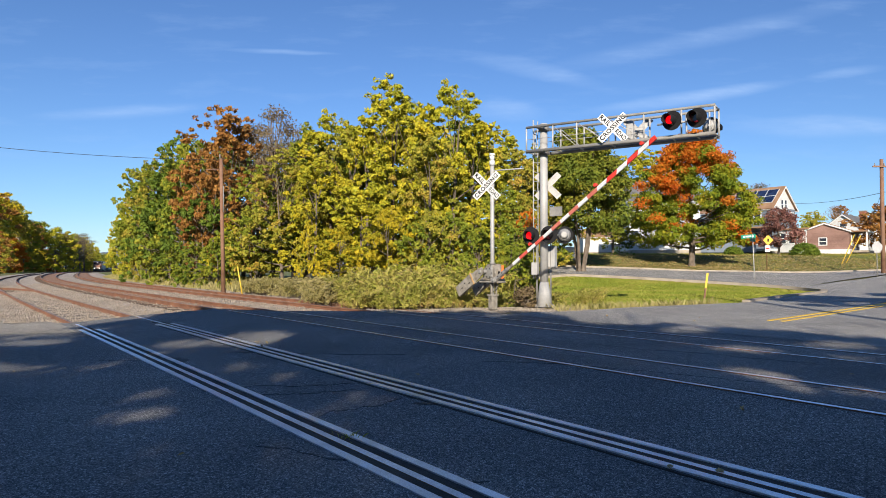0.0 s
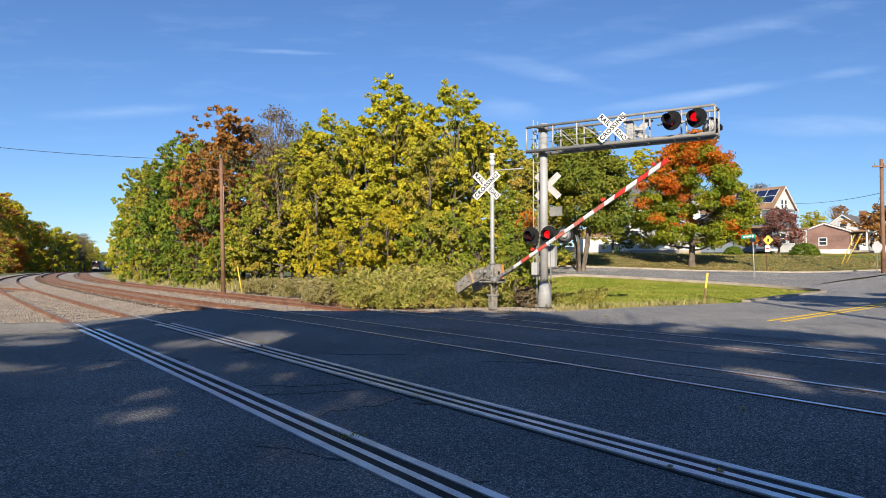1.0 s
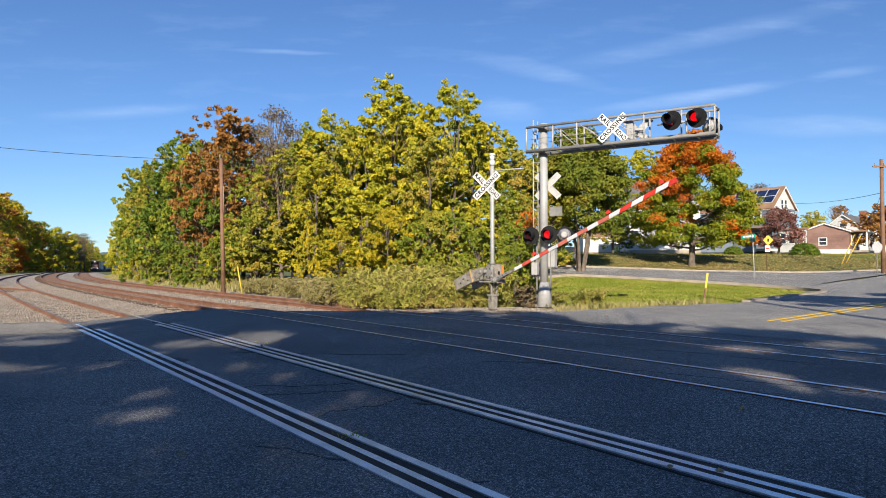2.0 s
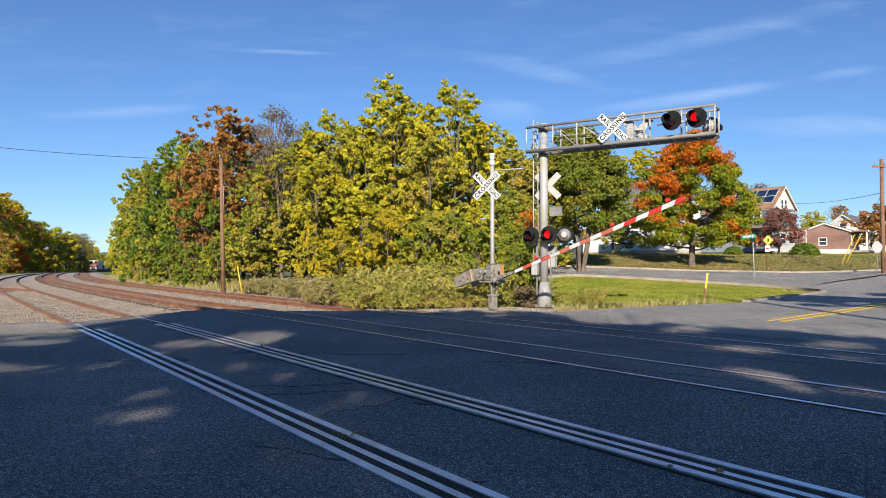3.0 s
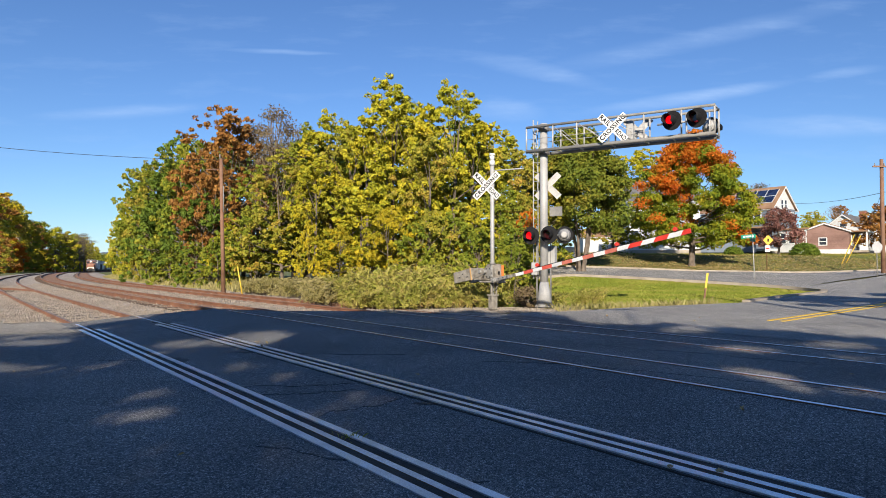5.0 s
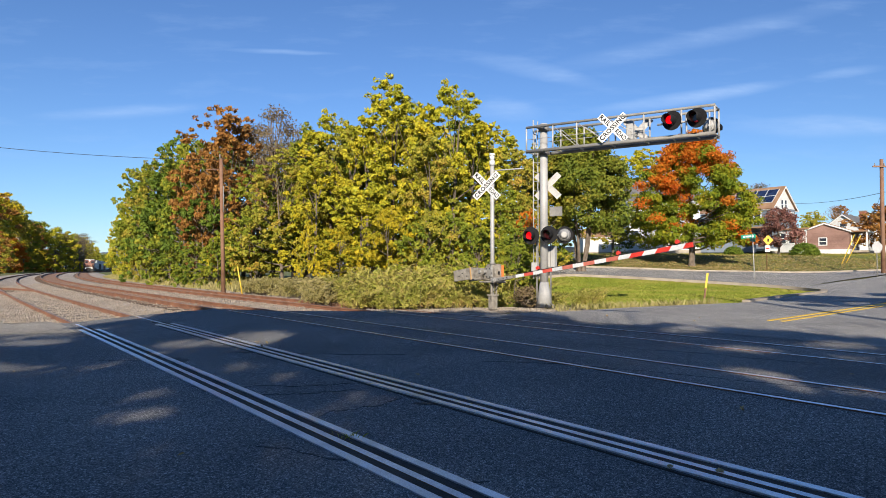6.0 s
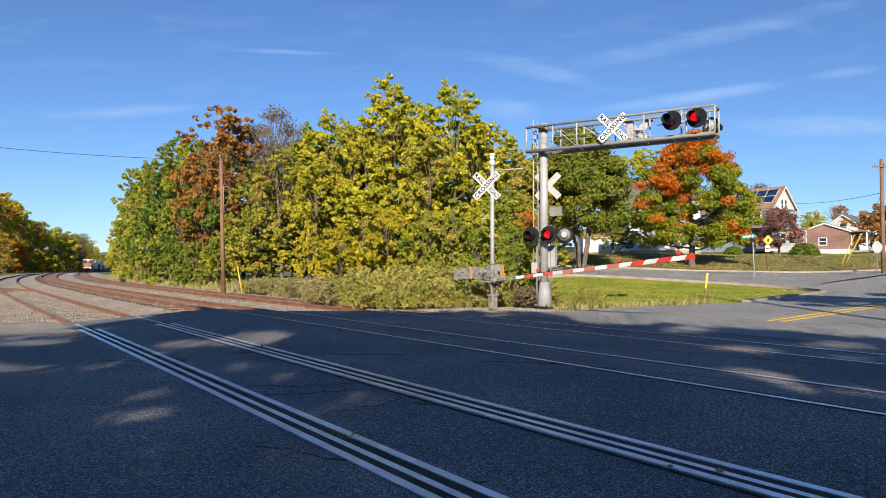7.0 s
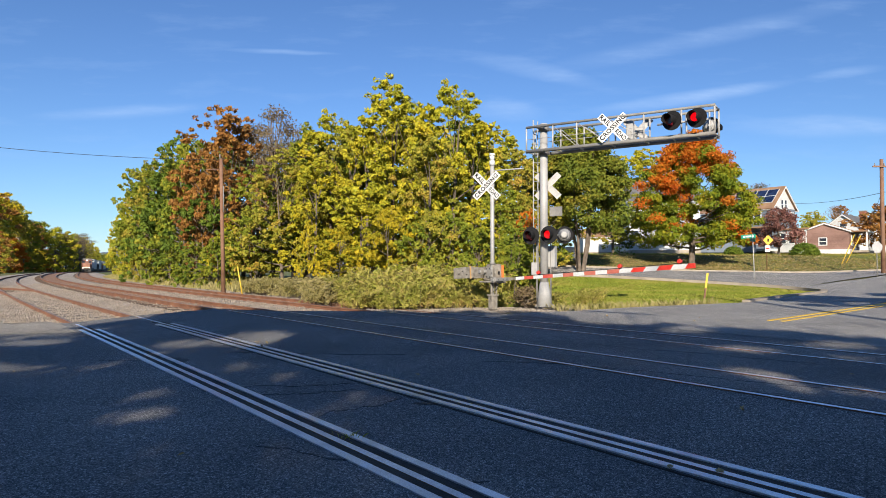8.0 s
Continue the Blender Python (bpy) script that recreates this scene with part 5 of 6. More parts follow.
def posts():
    p = standing("utility_pole", 396, 34.3, "weathered reddish wooden pole beside the railway", "utility pole", 0, 0, -1.6)
    part("shaft", rod(B(), (0, 0, -0.3), (0, 0, 7.05), 0.115, 0.085, 14), POLEWOOD, p)
    part("crossarm", box(B(), (-0.42, -0.08, 6.5), (0.75, 0.035, 0.045), bevel=0.006), POLEWOOD, p)
    part("insulator", rod(B(), (-0.05, 0, 7.05), (-0.05, 0, 7.3), 0.04, 0.03, 8), GALV_DULL, p)
    part("cable_guard", rod(B(), (0.12, -0.1, 4.2), (0.14, -0.1, 5.6), 0.03, seg=6), GALV_DULL, p)
    m = standing("marker_post", 429, 31.6, "thin leaning yellow plastic marker post", "marker post", 0, 0, -10)
    part("tube", rod(B(), (0, 0, -0.1), (0, 0, 1.32), 0.03, 0.03, 10), YELLOW, m)
    part("cap", rod(B(), (0, 0, 1.32), (0, 0, 1.36), 0.034, 0.02, 10), YELLOW, m)
    m = standing("marker_post", 1246, 27.0, "leaning yellow marker post with weathered brown foot on the lawn", "marker post", 0, 0, 8)
    bm = B()
    box(bm, (0, 0, 0.68), (0.085, 0.03, 0.68), bevel=0.008)
    part("blade", bm, YELLOW, m, "yellow flat blade")
    part("stake", box(B(), (0, 0, 0.15), (0.07, 0.05, 0.5), bevel=0.008), POLEWOOD, m, "brown stake")
    s = standing("street_sign", 1335, 42.5, "green street name sign on a thin steel post", "street sign", 0, 0, -2)
    part("post", rod(B(), (0, 0, -0.1), (0, 0, 3.0), 0.035, 0.03, 8), GALV, s)
    for z, a in ((2.86, 12), (2.62, 80)):
        bl = part("blade", box(B(), (-0.32 if a < 20 else 0, 0, 0), (1.1, 0.02, 0.25), bevel=0.006), GREENSIGN, s, "green name blade with white bars", pose(0, 0, z, 0, -3, a))
        if a < 20:
            for k, w in enumerate((0.1, 0.42, 0.12)):
                part("bar", box(B(), (-0.66 + (0, 0.34, 0.68)[k], -0.014, 0), (w, 0.006, 0.11)), WHITE, bl)
    d = standing("warning_sign", 1357, 53.5, "yellow diamond warning sign over a small white plate", "road sign")
    part("post", rod(B(), (0, 0, -0.1), (0, 0, 2.75), 0.035, seg=8), RUST, d)
    bm = B()
    box(bm, (0, 0, 0), (0.6, 0.015, 0.6), pose(0.1, -0.05, 2.42, 0, 45, 0), bevel=0.005)
    dm = part("diamond", bm, YELLOW, d, "yellow diamond plate")
    part("symbol", box(B(), (0.1, -0.064, 2.42), (0.13, 0.006, 0.26)), BLACK, dm)
    pl = part("plate", box(B(), (0.05, -0.05, 1.72), (0.42, 0.015, 0.52), bevel=0.005), WHITE, d, "white plate with red bar")
    part("bar", box(B(), (0.05, -0.062, 1.72), (0.3, 0.006, 0.1), pose(0, 0, 0)), REDTAPE, pl)
    u = standing("utility_pole", 1563, 47, "brown wooden utility pole with crossarm beside the road", "utility pole")
    part("shaft", rod(B(), (0, 0, -0.3), (0, 0, 8.3), 0.15, 0.12, 14), POLEWOOD, u)
    part("crossarm", box(B(), (0.2, -0.15, 7.75), (1.9, 0.1, 0.12), bevel=0.01), POLEWOOD, u)
    for k in (-0.6, 0.1, 0.8):
        part("insulator", rod(B(), (k, -0.15, 7.8), (k, -0.15, 8.0), 0.05, 0.03, 8), GALV_DULL, u)
    o = standing("stop_sign", 1552, 44, "bare grey back of an octagonal stop sign", "road sign")
    part("post", rod(B(), (0, 0, -0.1), (0, 0, 2.3), 0.03, seg=8), GALV_DULL, o)
    bm = B()
    prism(bm, [(0.38 * math.cos(k * math.pi / 4 + math.pi / 8), 1.95 + 0.38 * math.sin(k * math.pi / 4 + math.pi / 8)) for k in range(8)], -0.045, -0.03)
    part("plate", bm, GALV, o, "bare aluminium octagon")
    for k, (x0, x1) in enumerate(((1489, 1513), (1497, 1524))):
        a, b = at(x0, 56 + k), at(x1, 56 + k)
        g = thing("guy_guard", pose(a[0], a[1], float(land(*a)[0])), "yellow plastic guard on a leaning guy wire", "guy wire")
        part("tube", rod(B(), (0, 0, -0.1), (b[0] - a[0], b[1] - a[1], up(0, 56, 416) - float(land(*a)[0])), 0.035, seg=8), YELLOW, g)
    top = Vector((*at(392, 34.3), 6.95))
    sagging("pole_wire", top, (-26.5, 24, 7.0), 0.4, 0.012, "thin black wire running from the railway pole")
    sagging("pole_wire", (*at(1400, 80), up(0, 80, 360)), (*at(1640, 47), up(0, 47, 322)), 0.5, 0.02, "black service wire across the sky")
    sagging("pole_wire", (*at(1540, 90), up(0, 90, 395)), (*at(1566, 47), up(0, 47, 330)), 0.2, 0.02, "black service wire across the sky")
    # the pole behind the camera, whose shadow crosses the lawn
    q = thing("utility_pole", pose(9.2, -6, 0), "wooden roadside utility pole", "utility pole")
    part("shaft", rod(B(), (0, 0, -0.2), (0, 0, 16.0), 0.17, 0.12, 12), POLEWOOD, q)


posts()

# ---- houses ----
SIDING_W = mat("white_siding", (0.52, 0.52, 0.51), (0.62, 0.62, 0.60), 0.7, 1.0, 30, 0.1)
SIDING_B = mat("brown_siding", (0.22, 0.125, 0.10), (0.30, 0.18, 0.145), 0.8, 1.0, 30, 0.2, isl=0.2)
SIDING_G = mat("blue_grey_siding", (0.13, 0.16, 0.20), (0.18, 0.21, 0.25), 0.8, 1.0, 30, 0.1)
SHINGLE_T = mat("tan_shingles", (0.26, 0.15, 0.085), (0.36, 0.22, 0.13), 0.9, 1.0, 25, 0.5)
SHINGLE_G = mat("grey_shingles", (0.10, 0.10, 0.10), (0.17, 0.165, 0.16), 0.9, 1.0, 25, 0.5)
GLASS = mat("window_glass", (0.02, 0.025, 0.035), (0.05, 0.06, 0.075), 0.08, 1.0, 5, 0.0, spec=0.8)
SOLAR = mat("solar_cells", (0.012, 0.022, 0.06), (0.022, 0.035, 0.085), 0.15, 1.0, 10, 0.0, spec=0.7)
BRICK = mat("chimney_brick", (0.26, 0.09, 0.06), (0.36, 0.14, 0.09), 0.9, 2, 20, 0.4)


def window(parent, m, w=0.9, h=1.4):
    wd = part("window", box(B(), (0, 0, 0), (w, 0.05, h)), GLASS, parent, "", m)
    for x in (-w / 2, w / 2):
        part("frame", box(B(), (x, -0.03, 0), (0.1, 0.08, h + 0.1)), WHITE, wd)
    for z in (-h / 2, 0, h / 2):
        part("frame", box(B(), (0, -0.03, z), (w + 0.1, 0.08, 0.07 if z == 0 else 0.1)), WHITE, wd)
    return wd


def house(px, y, rz, w, d, hw, hr, wall, roof, label, gable=None, over=0.35, plank=0.0, base=0.0, zoff=0.0):
    """A gabled house: ridge along its x, walls, roof slabs, gable boards. w along the ridge, d across."""
    x, _ = at(px, y)
    h = thing("house", pose(x, y, float(land(x, y)[0]) + zoff, 0, 0, rz), label, "house", "houses beyond the side street")
    part("foundation", box(B(), (0, 0, -0.3), (w + 0.06, d + 0.06, 1.2 + 2 * base)), CONCRETE if not base else WHITE, h)
    part("wall", box(B(), (0, 0, hw / 2), (w, d, hw)), wall, h)
    for sx in (-w / 2, w / 2 - 0.12):
        bm = B()
        prism(bm, [(-d / 2, 0), (d / 2, 0), (0, hr)], 0, 0.12, Matrix.Translation((sx, 0, hw)) @ Matrix.Rotation(radians(90), 4, "Z") @ Matrix.Translation((0, -0.12, 0)))
        part("gable_wall", bm, gable or wall, h)
    sl = math.atan2(hr, d / 2)
    ln = math.hypot(hr, d / 2) + over
    rf = None
    for sg in (-1, 1):
        bm = B()
        box(bm, (0, sg * (ln / 2), 0), (w + 2 * over, ln, 0.14))
        rf = part("roof", bm, roof, h, "", pose(0, 0, hw + hr + 0.05, -math.degrees(sl) * sg, 0, 0))
        for sx in (-1, 1):
            part("fascia", box(B(), (sx * (w / 2 + over - 0.02), sg * ln / 2, -0.06), (0.06, ln, 0.15)), WHITE, h, "", pose(0, 0, hw + hr + 0.05, -math.degrees(sl) * sg, 0, 0))
        part("gutter", box(B(), (0, sg * (ln - 0.02), -0.1), (w + 2 * over, 0.1, 0.14)), WHITE, h, "", pose(0, 0, hw + hr + 0.05, -math.degrees(sl) * sg, 0, 0))
    if plank:
        z = 0.5
        while z < hw:
            part("siding_board", box(B(), (0, 0, z), (w + 0.09, d + 0.09, plank * 0.85), pose(0, 0, 0)), wall, h)
            z += plank
    return h, sl, ln


def houses():
    # white two-storey house behind the maples
    h, _, _ = house(1165, 80, -8, 8.0, 8.0, 6.2, 2.6, SIDING_W, SHINGLE_G, "white two-storey house half hidden by maples")
    for x in (-3.4, -0.6, 2.4):
        for z in (1.9, 4.9):
            window(h, pose(x, -4.02, z), 0.95, 1.5)
    # whitish porch; the maple's shade is put into its darker blue-grey siding
    part("porch", box(B(), (7.2, -1.0, 0.75), (6.6, 4.0, 1.5), bevel=0.05), SIDING_G, h, "low side porch, maple shade painted in as blue-grey")
    part("porch_roof", box(B(), (7.2, -1.0, 1.6), (6.8, 4.4, 0.14), bevel=0.03), SHINGLE_G, h)
    # gabled house with solar panels
    h, sl, ln = house(1322, 84, -54, 9.5, 5.8, 5.5, 2.7, SIDING_G, SHINGLE_T, "blue-grey gabled house with solar panels on a tan roof", SIDING_W)
    for i in range(4):
        for j in range(2):
            part("solar_panel", box(B(), (3.9 - 1.36 * i, -1.25 - 1.3 * j, 0.13), (1.28, 1.2, 0.05)), SOLAR, h, "", pose(0, 0, 8.25, math.degrees(sl), 0, 0))
            part("panel_frame", box(B(), (3.9 - 1.36 * i, -1.25 - 1.3 * j, 0.11), (1.35, 1.29, 0.05)), WHITE, h, "", pose(0, 0, 8.25, math.degrees(sl), 0, 0))
    for z in (1.8, 4.4):
        for x in (-3, 0, 3):
            window(h, pose(x, -2.92, z), 0.9, 1.5)
    for y in (-0.45, 0.45):
        window(h, pose(4.79, y, 6.0, 0, 0, 90), 0.6, 1.2)
    for y in (-2, 2):
        window(h, pose(4.79, y, 4.3, 0, 0, 90), 0.9, 1.5)
    part("porch_roof", box(B(), (0.8, -4.2, 3.0), (9.6, 2.8, 0.18), bevel=0.03), SHINGLE_T, h)
    part("porch_deck", box(B(), (0.8, -4.2, 0.3), (9.4, 2.6, 0.3)), SIDING_W, h)
    for x in (-3.6, -1.4, 0.8, 3.0, 5.2):
        part("porch_post", box(B(), (x, -5.3, 1.6), (0.22, 0.22, 2.7), bevel=0.02), WHITE, h)
    part("side_porch", box(B(), (6.6, 0.5, 1.35), (3.4, 4.6, 2.7), bevel=0.04), SIDING_W, h, "white enclosed porch")
    part("side_porch_roof", box(B(), (6.6, 0.5, 2.8), (4.0, 5.2, 0.2), bevel=0.03), SHINGLE_T, h)
    for y in (-1.2, 0.2, 1.6):
        window(h, pose(8.31, y, 1.7, 0, 0, 90), 0.8, 1.3)
    for x in (5.6, 6.6, 7.6):
        window(h, pose(x, -1.82, 1.7), 0.7, 1.3)
    # low brown house
    h, _, _ = house(1470, 78, 50, 7.5, 4.9, 2.5, 0.9, SIDING_B, SHINGLE_T, "low brown plank-sided house with white trim", SIDING_B, 0.22, 0.27, 0.12)
    window(h, pose(-3.80, 0.15, 1.3, 0, 0, -90), 0.8, 0.85)
    part("door", box(B(), (0.5, -2.5, 1.2), (1.0, 0.06, 2.1)), WHITE, h)
    window(h, pose(-2.2, -2.52, 1.4), 1.0, 1.2)
    window(h, pose(2.4, -2.52, 1.4), 1.0, 1.2)
    part("porch_roof", box(B(), (-0.6, -3.3, 2.42), (5.6, 1.9, 0.14), bevel=0.02), SHINGLE_T, h)
    part("porch_fascia", box(B(), (-0.6, -4.27, 2.38), (5.7, 0.06, 0.2)), WHITE, h)
    part("porch_deck", box(B(), (-0.6, -3.3, 0.12), (5.4, 1.7, 0.24)), CONCRETE, h)
    for x in (-3.2, -1.4, 0.4, 2.0):
        part("porch_post", box(B(), (x, -4.1, 1.3), (0.16, 0.16, 2.15), bevel=0.015), WHITE, h)
    # white gable house with grey roof behind
    h, sl, ln = house(1512, 98, 42, 10, 8.0, 2.6, 3.1, SIDING_W, SHINGLE_G, "white gabled house with grey roof and brick chimney", SIDING_W)
    window(h, pose(-5.03, 0, 3.9, 0, 0, -90), 0.9, 1.1)
    ch = part("chimney", box(B(), (2.4, -0.6, 5.7), (0.9, 0.8, 1.7), bevel=0.03), BRICK, h, "red brick chimney")
    part("chimney_cap", box(B(), (2.4, -0.6, 6.6), (1.05, 0.95, 0.12)), CONCRETE, ch)
    for i in range(3):
        part("solar_panel", box(B(), (1.5 + 1.15 * i, -2.0, 0.12), (1.08, 1.7, 0.05)), SOLAR, h, "", pose(0, 0, 5.75, math.degrees(sl), 0, 0))
    h, _, _ = house(1556, 92, 60, 9, 7, 2.6, 1.6, SIDING_W, SHINGLE_G, "white low house wing with grey roof", SIDING_W)
    # shed with an orange-brown roof
    house(1064, 100, -6, 6.0, 5.0, 2.6, 1.1, SIDING_W, SHINGLE_T, "small white outbuilding with orange-brown roof")
    # white trailer parked behind the signal
    x, y = at(974, 58)
    tr = thing("trailer", pose(x, y, float(land(x, y)[0]), 0, 0, -4), "white enclosed trailer parked on the grass", "trailer")
    part("body", box(B(), (0, 0, 0.95), (4.4, 1.9, 1.1), bevel=0.08), SIDING_W, tr)
    part("drawbar", rod(B(), (2.1, 0, 0.45), (3.2, 0, 0.45), 0.06, seg=8), GALV_DULL, tr)
    for dx in (-0.6, 0.3):
        for sy in (-0.98, 0.98):
            part("wheel", rod(B(), (dx, sy - 0.1, 0.32), (dx, sy + 0.1, 0.32), 0.34, seg=16), BLACK, tr)
    # clipped shrub
    rng = np.random.default_rng(4)
    for px, y, rx, rz, words in ((1424, 66, 1.42, 1.25, "round clipped green bush before the brown house"), (1298, 70, 0.9, 0.8, "small rounded green shrub by the porch")):
        x, _ = at(px, y)
        b = thing("bush", pose(x, y, float(land(x, y)[0])), words, "bush")
        n = 260
        v = rng.normal(size=(n, 3))
        v /= np.linalg.norm(v, axis=1, keepdims=True)
        v[:, 2] = abs(v[:, 2])
        vv, ff = leaves_np(rng, v * np.array([rx, rx, rz]) * 0.86, np.full(n, 0.26), 6500, 0.07)
        mesh_np("foliage", vv, ff, L_DEEP, b)
        part("stem", rod(B(), (0, 0, -0.1), (0, 0, 0.6), 0.08, 0.04, 8), BARK, b)


houses()


# ---- undergrowth ----
def blades_np(rng, x, y, z, h, w, lean=0.35):
    """Upright tapering blades."""
    n = len(x)
    a = rng.random(n) * 6.28
    dx, dy = np.cos(a) * w, np.sin(a) * w
    lx, ly = rng.normal(0, lean, n) * h, rng.normal(0, lean, n) * h
    p = np.stack([x, y, z], 1)
    q0 = p + np.stack([-dx, -dy, 0 * x], 1)
    q1 = p + np.stack([dx, dy, 0 * x], 1)
    q2 = p + np.stack([lx * 0.4 + dx * 0.7, ly * 0.4 + dy * 0.7, h * 0.6], 1)
    q3 = p + np.stack([lx, ly, h], 1)
    return np.stack([q0, q1, q2, q3], 1).reshape(-1, 3), np.arange(4 * n).reshape(n, 4)


def inside(px, py, poly):
    px, py = np.asarray(px), np.asarray(py)
    r = np.zeros(len(px), bool)
    for (x0, y0), (x1, y1) in zip(poly, poly[1:] + poly[:1]):
        c = ((y0 > py) != (y1 > py)) & (px < (x1 - x0) * (py - y0) / (y1 - y0 + 1e-12) + x0)
        r ^= c
    return r


def grasses():
    rng = np.random.default_rng(8)
    lawn = [(3.9, 19.0), (5.8, 20.6), (10.6, 23.6), (14.3, 27.8), (17.2, 30.9), (18.8, 32.8), (19.8, 34.7), (19.2, 37.6), (15.2, 41.8), (9, 45.8), (1, 48.5), (1.5, 30), (2.2, 21)]
    x, y = rng.uniform(1, 20.5, 150000), rng.uniform(19, 49, 150000)
    k = inside(x, y, lawn)
    x, y = x[k], y[k]
    v, f = blades_np(rng, x, y, land(x, y) - 0.09, 0.035 + 0.035 * rng.random(len(x)), 0.010 + y * 0.0005, 0.9)
    tagged(mesh_np("lawn_grass", v, f, L_LAWN), "mown green lawn grass beside the road", "grass", kind="stuff")
    x, y = rng.uniform(5, 60, 36000), rng.uniform(52, 80, 36000)
    k = (y > np.interp(x, [0, 12, 22, 34, 40, 60], [57.6, 54.8, 52.1, 51.1, 53.5, 70]))
    x, y = x[k], y[k]
    v, f = blades_np(rng, x, y, land(x, y) - 0.09, 0.05 + 0.05 * rng.random(len(x)), 0.03, 0.9)
    tagged(mesh_np("bank_grass", v, f, L_BANK), "rough grass and fallen leaves on the bank", "grass", kind="stuff")
    # fallen leaves below the maples
    n = 30000
    a, r = rng.random(n) * 6.28, 15 * rng.random(n) ** 0.6
    cx, cy = at(1216, 56)
    x, y = cx + r * np.cos(a) * 1.3, cy - 1 + r * np.sin(a) * 0.8
    k = y > np.interp(x, [0, 12, 22, 34, 40, 60], [57.6, 54.8, 52.1, 51.1, 53.5, 70])
    x, y = x[k], y[k]
    n = len(x)
    c = np.stack([x, y, land(x, y) - 0.05], 1)
    v, f = leaves_np(rng, c, np.full(n, 0.05), n, 0.065, 2.0)
    tagged(mesh_np("fallen_leaves", v, f, L_LITTER), "scattered brown fallen leaves on the grass", "leaves", kind="stuff")
    # leaves blown over the crossing, and the tuft that grows beside the rail
    n = 46
    x, y = rng.uniform(-7, 7, n), rng.uniform(4, 17, n)
    x[:9], y[:9] = -3.1 + rng.normal(0, 0.16, 9), 10.9 + rng.normal(0, 0.2, 9)
    v, f = leaves_np(rng, np.stack([x, y, land(x, y) + 0.02], 1), np.full(n, 0.012), n, 0.035, 2.0)
    tagged(mesh_np("road_leaves", v, f, L_LITTER), "few brown fallen leaves lying on the asphalt", "leaves", kind="stuff")
    x, y = -0.74 + rng.normal(0, 0.05, 60), 5.12 + rng.normal(0, 0.05, 60)
    v, f = blades_np(rng, x, y, land(x, y) - 0.01, 0.015 + 0.045 * rng.random(60), 0.003, 0.8)
    tagged(mesh_np("grass_tuft", v, f, L_LAWN), "small grass tuft growing beside the rail", "grass", kind="stuff")
    # dry grass between the railway and the wood
    s, d = rng.uniform(12, 95, 42000), rng.uniform(12.6, 17.5, 42000)
    x, y, _ = line(s, d)
    k = (np.abs(np.sin(s * 0.9) + np.sin(d * 2 + s * 0.3)) > 0.25) & (x < 0.5)
    x, y, d = x[k], y[k], d[k]
    v, f = blades_np(rng, x, y, land(x, y) - 0.1, (0.16 + 0.4 * rng.random(len(x)) ** 2) * np.interp(d, [12.6, 15], [0.4, 1.3]), 0.014 + 0.0003 * y, 0.3)
    tagged(mesh_np("dry_grass", v, f, L_STRAW), "tall dry pale grass along the railway", "grass", kind="stuff")
    # grass tufts at the signal's foot
    x, y = rng.uniform(3.2, 10, 9000), rng.uniform(18.6, 23.5, 9000)
    k = inside(x, y, [(3.4, 18.8), (5.6, 20.4), (10.5, 23.4), (9.5, 23.6), (4.5, 20.8), (3.2, 20)])
    x, y = x[k], y[k]
    v, f = blades_np(rng, x, y, land(x, y) - 0.09, 0.08 + 0.22 * rng.random(len(x)) ** 2, 0.014, 0.4)
    tagged(mesh_np("verge_grass", v, f, L_STRAW), "straw-coloured grass along the road's edge", "grass", kind="stuff")


